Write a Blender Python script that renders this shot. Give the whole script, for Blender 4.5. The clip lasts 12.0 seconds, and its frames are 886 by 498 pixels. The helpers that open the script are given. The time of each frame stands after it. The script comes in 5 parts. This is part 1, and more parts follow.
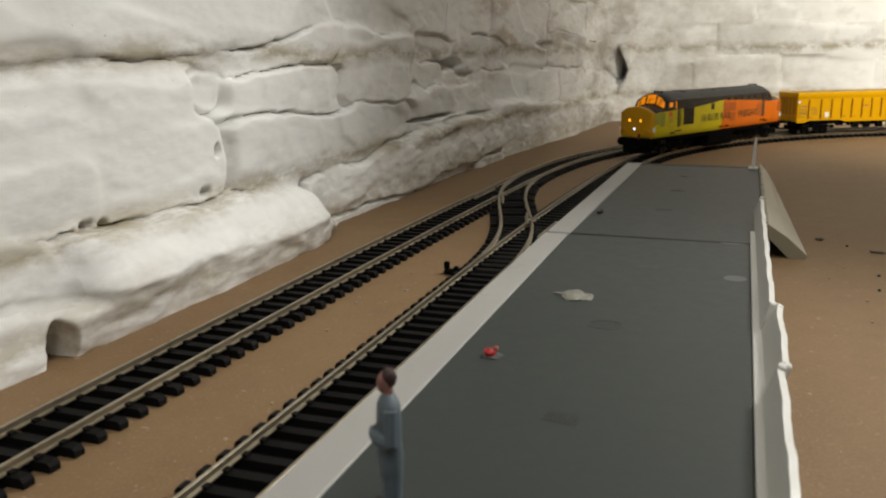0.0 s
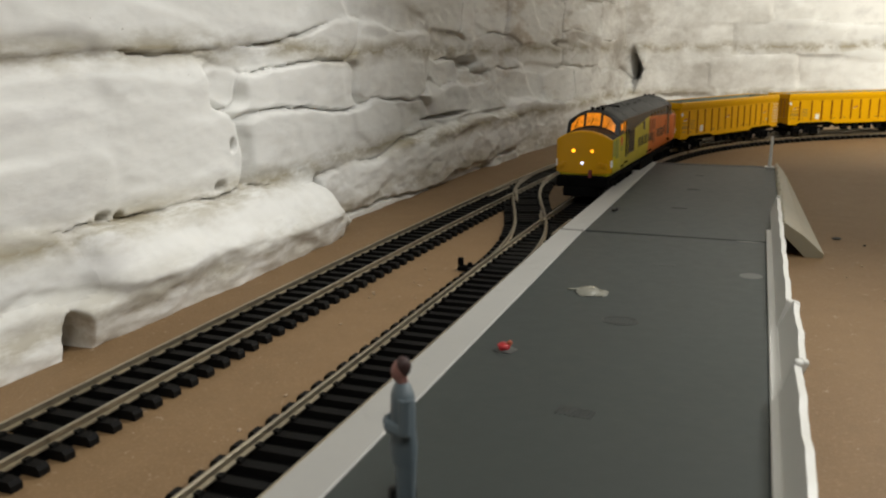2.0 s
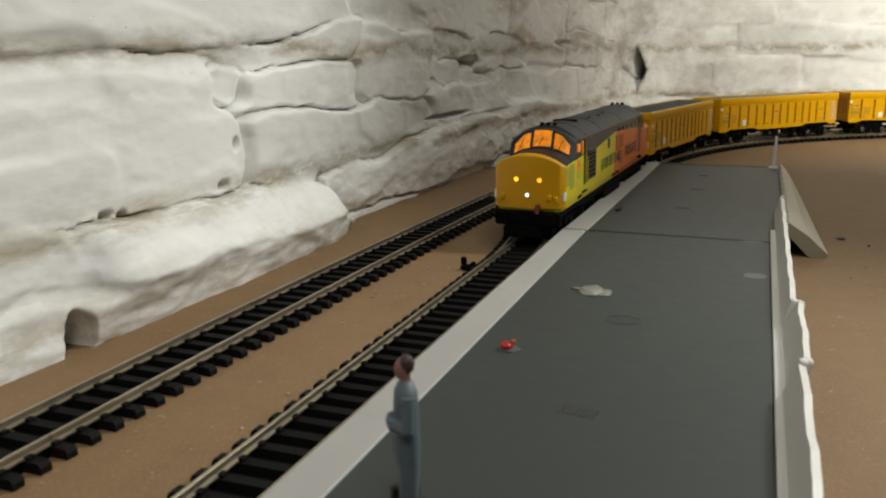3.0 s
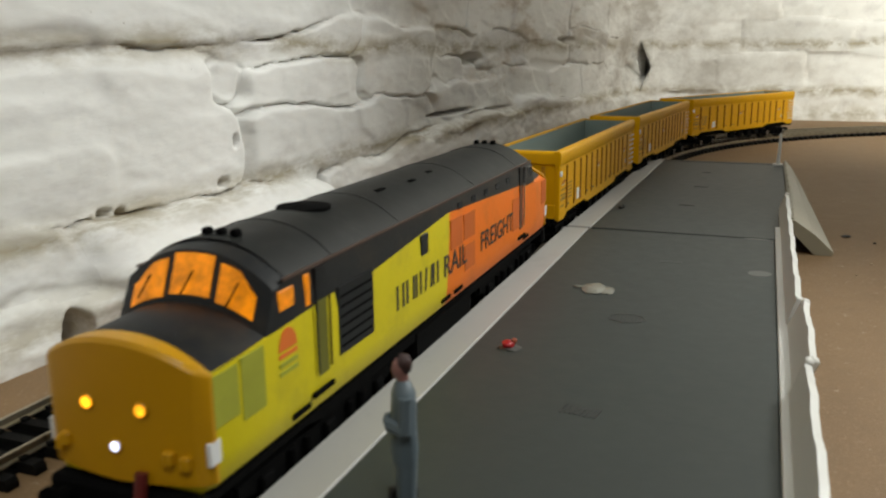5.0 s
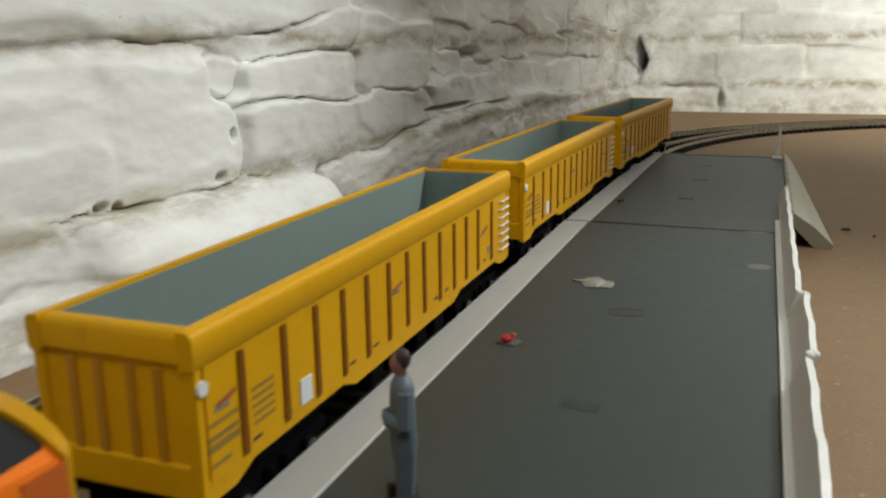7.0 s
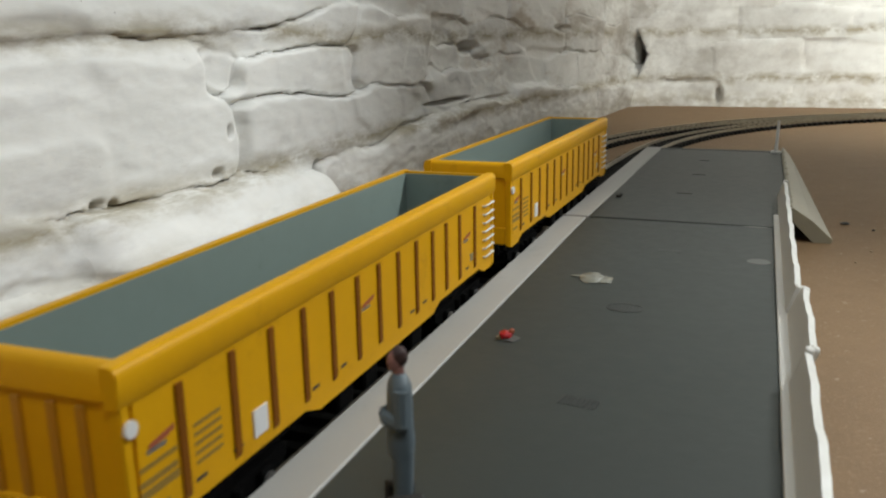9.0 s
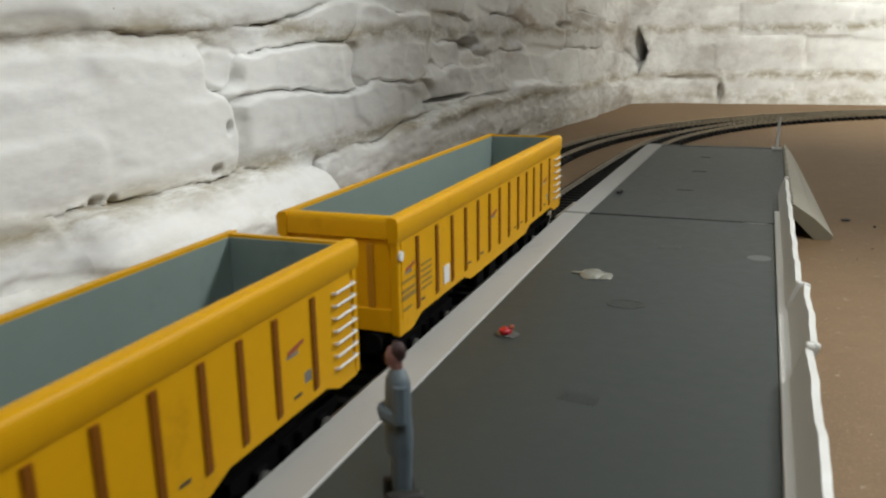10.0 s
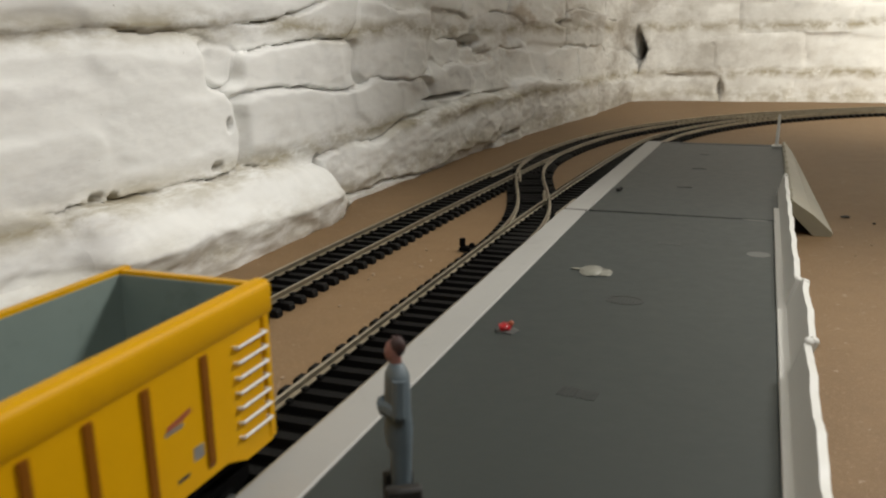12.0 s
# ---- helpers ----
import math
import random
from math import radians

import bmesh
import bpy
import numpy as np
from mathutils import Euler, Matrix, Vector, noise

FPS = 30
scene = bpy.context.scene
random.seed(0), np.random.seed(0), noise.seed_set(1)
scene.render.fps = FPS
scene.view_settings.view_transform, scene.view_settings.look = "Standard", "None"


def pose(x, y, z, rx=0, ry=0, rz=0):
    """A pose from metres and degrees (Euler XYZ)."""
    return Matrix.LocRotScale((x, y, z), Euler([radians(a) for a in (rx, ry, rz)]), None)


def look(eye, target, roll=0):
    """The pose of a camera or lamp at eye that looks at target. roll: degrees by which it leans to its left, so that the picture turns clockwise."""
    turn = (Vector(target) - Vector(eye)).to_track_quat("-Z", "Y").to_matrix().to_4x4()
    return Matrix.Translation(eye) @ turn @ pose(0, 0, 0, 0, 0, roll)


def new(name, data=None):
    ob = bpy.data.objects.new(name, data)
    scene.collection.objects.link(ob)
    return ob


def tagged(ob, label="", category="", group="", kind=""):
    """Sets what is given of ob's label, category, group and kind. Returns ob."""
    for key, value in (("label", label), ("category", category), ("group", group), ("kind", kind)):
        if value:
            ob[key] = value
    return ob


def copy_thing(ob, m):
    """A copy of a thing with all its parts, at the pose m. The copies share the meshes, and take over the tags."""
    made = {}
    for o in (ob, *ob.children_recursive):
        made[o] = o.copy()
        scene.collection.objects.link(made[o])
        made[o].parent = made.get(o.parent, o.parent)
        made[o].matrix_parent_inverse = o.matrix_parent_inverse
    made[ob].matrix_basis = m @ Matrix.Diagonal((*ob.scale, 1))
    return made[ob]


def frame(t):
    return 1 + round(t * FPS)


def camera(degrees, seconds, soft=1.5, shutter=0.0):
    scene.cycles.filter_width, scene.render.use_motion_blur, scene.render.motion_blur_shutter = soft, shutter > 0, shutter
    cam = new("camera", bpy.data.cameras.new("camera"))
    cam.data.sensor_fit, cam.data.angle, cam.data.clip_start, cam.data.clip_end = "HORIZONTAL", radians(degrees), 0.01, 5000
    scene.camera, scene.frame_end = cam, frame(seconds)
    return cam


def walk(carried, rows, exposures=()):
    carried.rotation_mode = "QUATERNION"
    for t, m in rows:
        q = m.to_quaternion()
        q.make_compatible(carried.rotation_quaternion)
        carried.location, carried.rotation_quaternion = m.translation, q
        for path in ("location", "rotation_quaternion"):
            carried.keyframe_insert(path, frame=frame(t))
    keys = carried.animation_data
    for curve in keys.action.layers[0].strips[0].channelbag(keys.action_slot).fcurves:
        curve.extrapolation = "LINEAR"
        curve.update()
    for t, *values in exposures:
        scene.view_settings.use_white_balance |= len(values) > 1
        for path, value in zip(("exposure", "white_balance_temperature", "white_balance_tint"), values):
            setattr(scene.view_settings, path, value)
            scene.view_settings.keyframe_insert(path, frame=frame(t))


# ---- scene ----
# The camera: hand-held just above a model station platform, drifting a little
cam = camera(55.4, 12.0, soft=2.1, shutter=0.2)
cam.data.dof.use_dof, cam.data.dof.focus_distance, cam.data.dof.aperture_fstop = True, 0.42, 38.0
PATH = [
    (0, 0.0009, -0.0033, 0.1001, 76.72, 19.40, -0.78),
    (0.5, 0.0010, -0.0032, 0.0996, 76.73, 19.81, -0.78),
    (1, 0.0014, -0.0034, 0.0990, 76.66, 20.04, -0.69),
    (1.5, 0.0009, -0.0034, 0.0984, 76.63, 20.21, -0.59),
    (2, 0.0005, -0.0035, 0.0981, 76.75, 20.31, -0.56),
    (2.5, 0.0005, -0.0034, 0.0979, 76.78, 20.41, -0.51),
    (3, 0.0002, -0.0031, 0.0974, 76.79, 20.50, -0.49),
    (5, 0.0000, 0.0000, 0.0966, 76.65, 20.75, -0.57),
    (5.5, -0.0001, 0.0005, 0.0964, 76.59, 20.77, -0.66),
    (6, 0.0000, 0.0007, 0.0963, 76.49, 20.78, -0.68),
    (6.5, -0.0001, 0.0008, 0.0965, 76.39, 20.73, -0.68),
    (7, -0.0003, 0.0011, 0.0962, 76.27, 20.69, -0.74),
    (9, -0.0005, 0.0024, 0.0961, 75.96, 20.60, -0.93),
    (9.5, -0.0004, 0.0027, 0.0959, 75.88, 20.63, -0.97),
    (10, -0.0003, 0.0030, 0.0955, 75.80, 20.67, -0.97),
    (10.5, -0.0004, 0.0031, 0.0954, 75.75, 20.65, -0.97),
    (11, -0.0004, 0.0030, 0.0954, 75.72, 20.64, -0.95),
    (11.5, -0.0004, 0.0027, 0.0954, 75.70, 20.64, -0.98),
    (12, 0.0001, 0.0025, 0.0950, 75.69, 20.69, -1.01),
]
walk(cam, [(t, pose(x, y, z, rx, 0, rz) @ pose(0, 0, 0, 0, 0, roll)) for t, x, y, z, rx, rz, roll in PATH],
     exposures=[(0, 0.0, 6480, 9), (3, 0.02, 6400, 7), (6, 0.05, 6250, 5), (9.5, 0.05, 6050, 6), (11, 0.05, 6250, 8), (12, 0.04, 6520, 9)])

# ---- light, all unseen: key spot over the board, far-wall spot, soft fill behind ----
world = bpy.data.worlds.new("world")
scene.world = world
world.use_nodes = True
world.node_tree.nodes["Background"].inputs["Color"].default_value = (0.9, 0.95, 1.0, 1)
world.node_tree.nodes["Background"].inputs["Strength"].default_value = 0.05


def area_lamp(name, eye, target, size, watts, colour):
    data = bpy.data.lights.new(name, "AREA")
    data.shape, data.size, data.energy, data.color = "DISK", size, watts, colour
    ob = new(name, data)
    ob.matrix_world = look(eye, target)
    return ob


# added fill for faces turned towards the camera
area_lamp("fill_light", (0.45, -0.55, 1.30), (-0.10, 0.30, 0.0), 0.45, 7.0, (1.0, 0.97, 0.92))


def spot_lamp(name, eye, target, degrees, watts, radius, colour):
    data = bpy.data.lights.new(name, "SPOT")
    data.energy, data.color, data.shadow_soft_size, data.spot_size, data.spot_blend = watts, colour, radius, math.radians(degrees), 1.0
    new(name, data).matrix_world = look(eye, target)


# unseen spots, cones narrowed to match brightness: near end of stone wall, far wall
spot_lamp("key_spot", (0.24, 0.46, 0.37), (-0.22, 0.02, 0.04), 98, 8.6, 0.040, (1.0, 0.97, 0.92))
spot_lamp("far_wall_spot", (0.50, 0.52, 0.48), (0.40, 1.22, 0.15), 104, 34.0, 0.050, (1.0, 0.94, 0.82))


# ---- materials ----
def nodes_of(name):
    m = bpy.data.materials.new(name)
    m.use_nodes = True
    t = m.node_tree
    return m, t, t.nodes["Principled BSDF"]


def link(t, a, b):
    t.links.new(a, b)


def noise_node(t, scale, detail=4.0, rough=0.6, vec=None):
    n = t.nodes.new("ShaderNodeTexNoise")
    n.inputs["Scale"].default_value, n.inputs["Detail"].default_value, n.inputs["Roughness"].default_value = scale, detail, rough
    if vec is not None:
        link(t, vec, n.inputs["Vector"])
    return n


def coords(t, kind="Object"):
    return t.nodes.new("ShaderNodeTexCoord").outputs[kind]


def ramp(t, fac, stops, mode="LINEAR"):
    r = t.nodes.new("ShaderNodeValToRGB")
    r.color_ramp.interpolation = mode
    els = r.color_ramp.elements
    while len(els) < len(stops):
        els.new(0.5)
    for e, (p, c) in zip(els, stops):
        e.position = p
        e.color = (*c, 1) if isinstance(c, tuple) else (c, c, c, 1)
    link(t, fac, r.inputs["Fac"])
    return r.outputs["Color"]


def mix(t, fac, a, b, mode="MIX"):
    n = t.nodes.new("ShaderNodeMix")
    n.data_type, n.blend_type = "RGBA", mode
    for sock, v in ((n.inputs[0], fac), (n.inputs[6], a), (n.inputs[7], b)):
        if isinstance(v, (int, float)):
            sock.default_value = v
        elif isinstance(v, tuple):
            sock.default_value = (*v, 1)
        else:
            link(t, v, sock)
    return n.outputs[2]


def calc(t, op, a, b=0.0):
    n = t.nodes.new("ShaderNodeMath")
    n.operation = op
    for sock, v in zip(n.inputs, (a, b)):
        if isinstance(v, (int, float)):
            sock.default_value = v
        else:
            link(t, v, sock)
    return n.outputs[0]


def bump(t, bsdf, height, strength, dist):
    b = t.nodes.new("ShaderNodeBump")
    b.inputs["Strength"].default_value, b.inputs["Distance"].default_value = strength, dist
    link(t, height, b.inputs["Height"])
    link(t, b.outputs["Normal"], bsdf.inputs["Normal"])


def plain(name, colour, rough=0.5, metal=0.0, vary=0.12, scale=180.0, relief=0.0, worn=None, vary_each=False, spec=0.5):
    """A surface of one colour with fine grain, broader blotches and slight relief."""
    m, t, b = nodes_of(name)
    v = coords(t)
    big, fine = noise_node(t, scale * 0.15, 3, 0.6, v), noise_node(t, scale * 2.5, 5, 0.7, v)
    dark = tuple(c * (1 - vary) for c in colour)
    light = tuple(min(1, c * (1 + vary)) for c in colour)
    col = ramp(t, big.outputs["Fac"], [(0.3, dark), (0.7, light)])
    col = mix(t, 0.35, col, ramp(t, fine.outputs["Fac"], [(0.3, dark), (0.7, light)]))
    if worn:
        spots = noise_node(t, scale * 0.5, 6, 0.75, v)
        col = mix(t, ramp(t, spots.outputs["Fac"], [(0.58, 0.0), (0.7, 0.8)]), col, worn)
    if vary_each:
        info = t.nodes.new("ShaderNodeObjectInfo")
        col = mix(t, 1.0, col, ramp(t, info.outputs["Random"], [(0.0, 0.78), (1.0, 1.0)]), "MULTIPLY")
    link(t, col, b.inputs["Base Color"])
    b.inputs["Metallic"].default_value = metal
    b.inputs["Specular IOR Level"].default_value = spec
    link(t, calc(t, "ADD", rough - 0.08, calc(t, "MULTIPLY", fine.outputs["Fac"], 0.16)), b.inputs["Roughness"])
    if relief:
        bump(t, b, fine.outputs["Fac"], 0.6, relief)
    return m


def limewash():
    m, t, b = nodes_of("limewashed_stone")
    v = coords(t)
    drawn = t.nodes.new("ShaderNodeVectorMath")
    drawn.operation = "MULTIPLY"
    link(t, v, drawn.inputs[0])
    drawn.inputs[1].default_value = (1.0, 0.38, 1.15)
    along = drawn.outputs["Vector"]
    broad = noise_node(t, 7.0, 3, 0.55, v)
    mid = noise_node(t, 34.0, 6, 0.62, along)
    fine = noise_node(t, 240.0, 6, 0.7, along)
    col = ramp(t, broad.outputs["Fac"], [(0.3, (0.79, 0.79, 0.765)), (0.6, (0.885, 0.885, 0.86))])
    blotch = noise_node(t, 30.0, 6, 0.65, along)
    col = mix(t, ramp(t, blotch.outputs["Fac"], [(0.54, 0.0), (0.68, 0.6)]), col, (0.62, 0.61, 0.60))
    col = mix(t, ramp(t, mid.outputs["Fac"], [(0.56, 0.0), (0.72, 0.5)]), col, (0.66, 0.635, 0.59))
    stain = noise_node(t, 19.0, 8, 0.7, along)
    where = noise_node(t, 3.4, 2, 0.5, v)
    damp = calc(t, "MULTIPLY", ramp(t, stain.outputs["Fac"], [(0.53, 0.0), (0.64, 1.0)]), ramp(t, where.outputs["Fac"], [(0.44, 0.0), (0.58, 0.7)]))
    sep = t.nodes.new("ShaderNodeSeparateXYZ")
    link(t, v, sep.inputs[0])
    # the damp has come through towards the far corner only
    damp = calc(t, "MULTIPLY", damp, ramp(t, sep.outputs["Y"], [(0.42, 0.08), (0.66, 1.0)]))
    col = mix(t, damp, col, (0.44, 0.36, 0.265))
    # olive dirt along the bed joints, in broken streaks; lowest band darkens the wall foot
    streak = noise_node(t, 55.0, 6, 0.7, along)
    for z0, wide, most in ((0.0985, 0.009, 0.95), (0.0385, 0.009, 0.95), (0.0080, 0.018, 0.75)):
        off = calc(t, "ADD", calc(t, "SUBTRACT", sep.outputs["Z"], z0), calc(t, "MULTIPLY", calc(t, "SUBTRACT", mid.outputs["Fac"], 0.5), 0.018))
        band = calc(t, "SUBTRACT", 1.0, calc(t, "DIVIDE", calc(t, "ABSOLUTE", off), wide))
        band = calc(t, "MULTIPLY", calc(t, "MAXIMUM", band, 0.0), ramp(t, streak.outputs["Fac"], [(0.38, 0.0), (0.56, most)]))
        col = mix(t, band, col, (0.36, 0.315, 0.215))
    # corner shade and grey-brown stains painted as one patch, fading from the far corner
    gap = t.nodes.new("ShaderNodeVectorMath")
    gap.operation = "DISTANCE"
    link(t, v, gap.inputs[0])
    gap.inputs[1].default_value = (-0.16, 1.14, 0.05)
    corner_tone = calc(t, "MULTIPLY", ramp(t, gap.outputs["Value"], [(0.04, 1.0), (0.32, 0.0)]), ramp(t, stain.outputs["Fac"], [(0.40, 0.15), (0.62, 0.9)]))
    col = mix(t, corner_tone, col, (0.36, 0.33, 0.29))
    speck = noise_node(t, 420.0, 2, 0.5, v)
    col = mix(t, ramp(t, speck.outputs["Fac"], [(0.76, 0.0), (0.79, 0.6)]), col, (0.30, 0.27, 0.23))
    info = t.nodes.new("ShaderNodeObjectInfo")
    col = mix(t, 1.0, col, ramp(t, info.outputs["Random"], [(0.0, 0.86), (0.4, 0.98), (1.0, 1.0)]), "MULTIPLY")
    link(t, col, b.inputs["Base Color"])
    b.inputs["Roughness"].default_value = 0.85
    h = calc(t, "ADD", calc(t, "MULTIPLY", mid.outputs["Fac"], 0.35), calc(t, "MULTIPLY", fine.outputs["Fac"], 0.22))
    bump(t, b, h, 0.5, 0.0016)
    return m


def fibreboard():
    m, t, b = nodes_of("fibreboard")
    v = coords(t)
    broad, mid, fine = noise_node(t, 5, 3, 0.6, v), noise_node(t, 60, 5, 0.7, v), noise_node(t, 900, 4, 0.7, v)
    col = ramp(t, broad.outputs["Fac"], [(0.3, (0.192, 0.114, 0.050)), (0.7, (0.232, 0.142, 0.064))])
    col = mix(t, 0.45, col, ramp(t, mid.outputs["Fac"], [(0.3, (0.172, 0.104, 0.046)), (0.7, (0.250, 0.157, 0.075))]))
    col = mix(t, ramp(t, fine.outputs["Fac"], [(0.56, 0.0), (0.72, 0.5)]), col, (0.46, 0.33, 0.2))
    dust = noise_node(t, 260, 3, 0.8, v)
    col = mix(t, ramp(t, dust.outputs["Fac"], [(0.63, 0.0), (0.69, 0.6)]), col, (0.42, 0.33, 0.235))
    link(t, col, b.inputs["Base Color"])
    b.inputs["Roughness"].default_value = 0.72
    bump(t, b, fine.outputs["Fac"], 0.35, 0.0006)
    return m


def livery():
    """Loco side paint: dark upper band, lime yellow front half, orange rear half, warning-yellow ends."""
    m, t, b = nodes_of("loco_side_paint")
    v = coords(t)
    sep = t.nodes.new("ShaderNodeSeparateXYZ")
    link(t, v, sep.inputs[0])
    u = calc(t, "ADD", sep.outputs["Y"], 0.1221)
    z = sep.outputs["Z"]
    un = calc(t, "DIVIDE", u, 0.2442)
    n = lambda x: x / 0.2442
    edge = ramp(t, un, [(0.0, 0.428), (n(0.0505), 0.454), (n(0.0507), 0.305), (n(0.0682), 0.305), (n(0.0684), 0.450),
                        (n(0.1217), 0.496), (n(0.190), 0.462), (n(0.2008), 0.458), (n(0.2012), 0.444), (1.0, 0.442)])
    above = calc(t, "GREATER_THAN", calc(t, "MULTIPLY", z, 10.0), edge)
    slant = calc(t, "SUBTRACT", un, calc(t, "MULTIPLY", calc(t, "SUBTRACT", z, 0.0265), 0.60))
    col = ramp(t, slant, [(0.0, (0.66, 0.555, 0.008)), (n(0.1190), (0.78, 0.175, 0.006))], "CONSTANT")
    col = mix(t, above, col, (0.012, 0.0135, 0.015))
    b.inputs["Specular IOR Level"].default_value = 0.3
    back = calc(t, "GREATER_THAN", u, 0.2418)
    col = mix(t, back, col, (0.62, 0.36, 0.006))
    grime = noise_node(t, 60, 6, 0.7, v)
    col = mix(t, ramp(t, grime.outputs["Fac"], [(0.5, 0.0), (0.75, 0.28)]), col, (0.10, 0.075, 0.04))
    link(t, col, b.inputs["Base Color"])
    fine = noise_node(t, 700, 3, 0.6, v)
    link(t, calc(t, "ADD", 0.36, calc(t, "MULTIPLY", fine.outputs["Fac"], 0.2)), b.inputs["Roughness"])
    return m


def glowing(name, colour, strength, base=(0.2, 0.1, 0.02)):
    m, t, b = nodes_of(name)
    b.inputs["Base Color"].default_value = (*base, 1)
    b.inputs["Emission Color"].default_value = (*colour, 1)
    v = noise_node(t, 220, 3, 0.6, coords(t))
    link(t, calc(t, "MULTIPLY", ramp(t, v.outputs["Fac"], [(0.35, 0.45), (0.62, 1.0)]), strength), b.inputs["Emission Strength"])
    b.inputs["Roughness"].default_value = 0.3
    return m


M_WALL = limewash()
M_BOARD = fibreboard()
M_LIVERY = livery()
M_ROOM = plain("plain_plaster", (0.74, 0.72, 0.68), 0.85, scale=12, relief=0.001)
M_FLOOR = plain("concrete_floor", (0.28, 0.27, 0.25), 0.8, scale=20)
M_SLEEPER = plain("black_sleeper_plastic", (0.007, 0.0066, 0.0062), 0.65, vary=0.3, scale=260, relief=0.0002, vary_each=True, spec=0.10)
M_RAIL = plain("nickel_silver_rail", (0.40, 0.35, 0.26), 0.36, 0.9, vary=0.25, scale=220, worn=(0.13, 0.10, 0.065))
M_DECK = plain("grey_platform_plastic", (0.0395, 0.0465, 0.0435), 0.5, vary=0.09, scale=70, relief=0.00015, spec=0.3)
M_DECK_SIDE = plain("grey_platform_side", (0.13, 0.132, 0.125), 0.6, vary=0.1, scale=90)
M_EDGE = plain("white_edge_paint", (0.36, 0.355, 0.335), 0.55, vary=0.06, scale=90, relief=0.0001, worn=(0.30, 0.295, 0.275))
M_WHITE = plain("white_fence_plastic", (0.64, 0.635, 0.60), 0.45, vary=0.05, scale=120)
M_CREAM = plain("cream_plastic", (0.33, 0.305, 0.225), 0.5, vary=0.08, scale=120, worn=(0.42, 0.36, 0.25))
M_YELLOW = plain("wagon_yellow_paint", (0.635, 0.330, 0.0008), 0.45, vary=0.08, scale=90, worn=(0.50, 0.255, 0.0008), spec=0.12)
M_NOSE = plain("warning_yellow_paint", (0.54, 0.275, 0.002), 0.38, vary=0.07, scale=120, spec=0.3)
M_INSIDE = plain("grey_green_wagon_lining", (0.18, 0.228, 0.208), 0.6, vary=0.1, scale=70, worn=(0.13, 0.165, 0.15))
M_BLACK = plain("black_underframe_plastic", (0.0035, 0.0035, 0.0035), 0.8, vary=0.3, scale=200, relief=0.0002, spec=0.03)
M_ROOF = plain("dark_grey_roof_paint", (0.0095, 0.0108, 0.0104), 0.5, vary=0.3, scale=60, worn=(0.026, 0.027, 0.025), spec=0.3)
M_DARK = plain("black_loco_paint", (0.010, 0.011, 0.012), 0.35, vary=0.2, scale=120, spec=0.3)
M_BROWN = plain("brown_gutter_line", (0.062, 0.033, 0.022), 0.6)
M_LIME2 = plain("dull_lime_grille", (0.34, 0.35, 0.03), 0.55, vary=0.15, scale=400)
M_ORANGE2 = plain("dull_orange_grille", (0.52, 0.11, 0.008), 0.55, vary=0.15, scale=400)
M_ORANGE = plain("orange_emblem", (0.70, 0.16, 0.02), 0.5)
M_STEEL = plain("bright_wheel_steel", (0.45, 0.44, 0.42), 0.3, 0.9, vary=0.15)
M_WHEEL = plain("blackened_wheel", (0.022, 0.021, 0.020), 0.5, 0.6, vary=0.2)
M_OCHRE = plain("ochre_end_rib_paint", (0.42, 0.19, 0.003), 0.5, vary=0.12, scale=150)
M_PIPE = plain("dull_red_pipe", (0.11, 0.012, 0.010), 0.5, vary=0.2)
M_LABEL = plain("white_label", (0.72, 0.72, 0.72), 0.5, vary=0.03)
M_INK = plain("dark_ink", (0.03, 0.028, 0.025), 0.5, vary=0.1)
M_FADED = plain("faded_ink", (0.25, 0.15, 0.02), 0.6, vary=0.2)
M_RUST = plain("rust_red_mark", (0.30, 0.07, 0.03), 0.6, vary=0.2)
M_RED = plain("red_plastic", (0.36, 0.012, 0.016), 0.3, vary=0.1)
M_GLUE = plain("dried_glue", (0.21, 0.21, 0.175), 0.25, vary=0.2, scale=300, relief=0.0004)
M_MOULD = plain("moulded_mark", (0.024, 0.026, 0.025), 0.45, vary=0.1)
M_SCUFF = plain("pale_scuff", (0.078, 0.082, 0.078), 0.4, vary=0.2, scale=400)
M_DUST = plain("sawdust", (0.36, 0.265, 0.17), 0.7, vary=0.1)
M_MARK = plain("dark_scrap", (0.02, 0.019, 0.017), 0.6, vary=0.3)
M_BLUE = plain("figurine_blue_grey", (0.095, 0.125, 0.145), 0.55, vary=0.15, scale=400)
M_HAIR = plain("figurine_hair_brown", (0.045, 0.020, 0.018), 0.6, vary=0.25, scale=500)
M_SKIN = plain("figurine_head_pink", (0.27, 0.13, 0.11), 0.6, vary=0.25, scale=500)
# rib tone, browner and darker than the wagon sides
M_RIB = plain("ochre_brown_rib", (0.185, 0.062, 0.002), 0.55, vary=0.15, scale=150, spec=0.15)
M_AMBER = glowing("amber_lit_cab_glass", (1.0, 0.29, 0.0), 0.85, (0.012, 0.006, 0.002))
M_LAMP = glowing("amber_marker_light", (1.0, 0.38, 0.01), 3.2)
M_HEAD = glowing("white_headlight", (0.68, 0.74, 1.0), 3.6)


def dark_glass():
    m, t, b = nodes_of("dark_cab_glass")
    b.inputs["Base Color"].default_value = (0.02, 0.02, 0.022, 1)
    b.inputs["Roughness"].default_value = 0.12
    return m


M_GLASS = dark_glass()


# ---- mesh helpers ----
def mesh_of(name, bm, mats, smooth=False):
    me = bpy.data.meshes.new(name)
    bm.normal_update()
    bm.to_mesh(me)
    bm.free()
    for m in mats if isinstance(mats, (list, tuple)) else [mats]:
        me.materials.append(m)
    if smooth:
        me.polygons.foreach_set("use_smooth", [True] * len(me.polygons))
        me.set_sharp_from_angle(angle=radians(38))
    return me


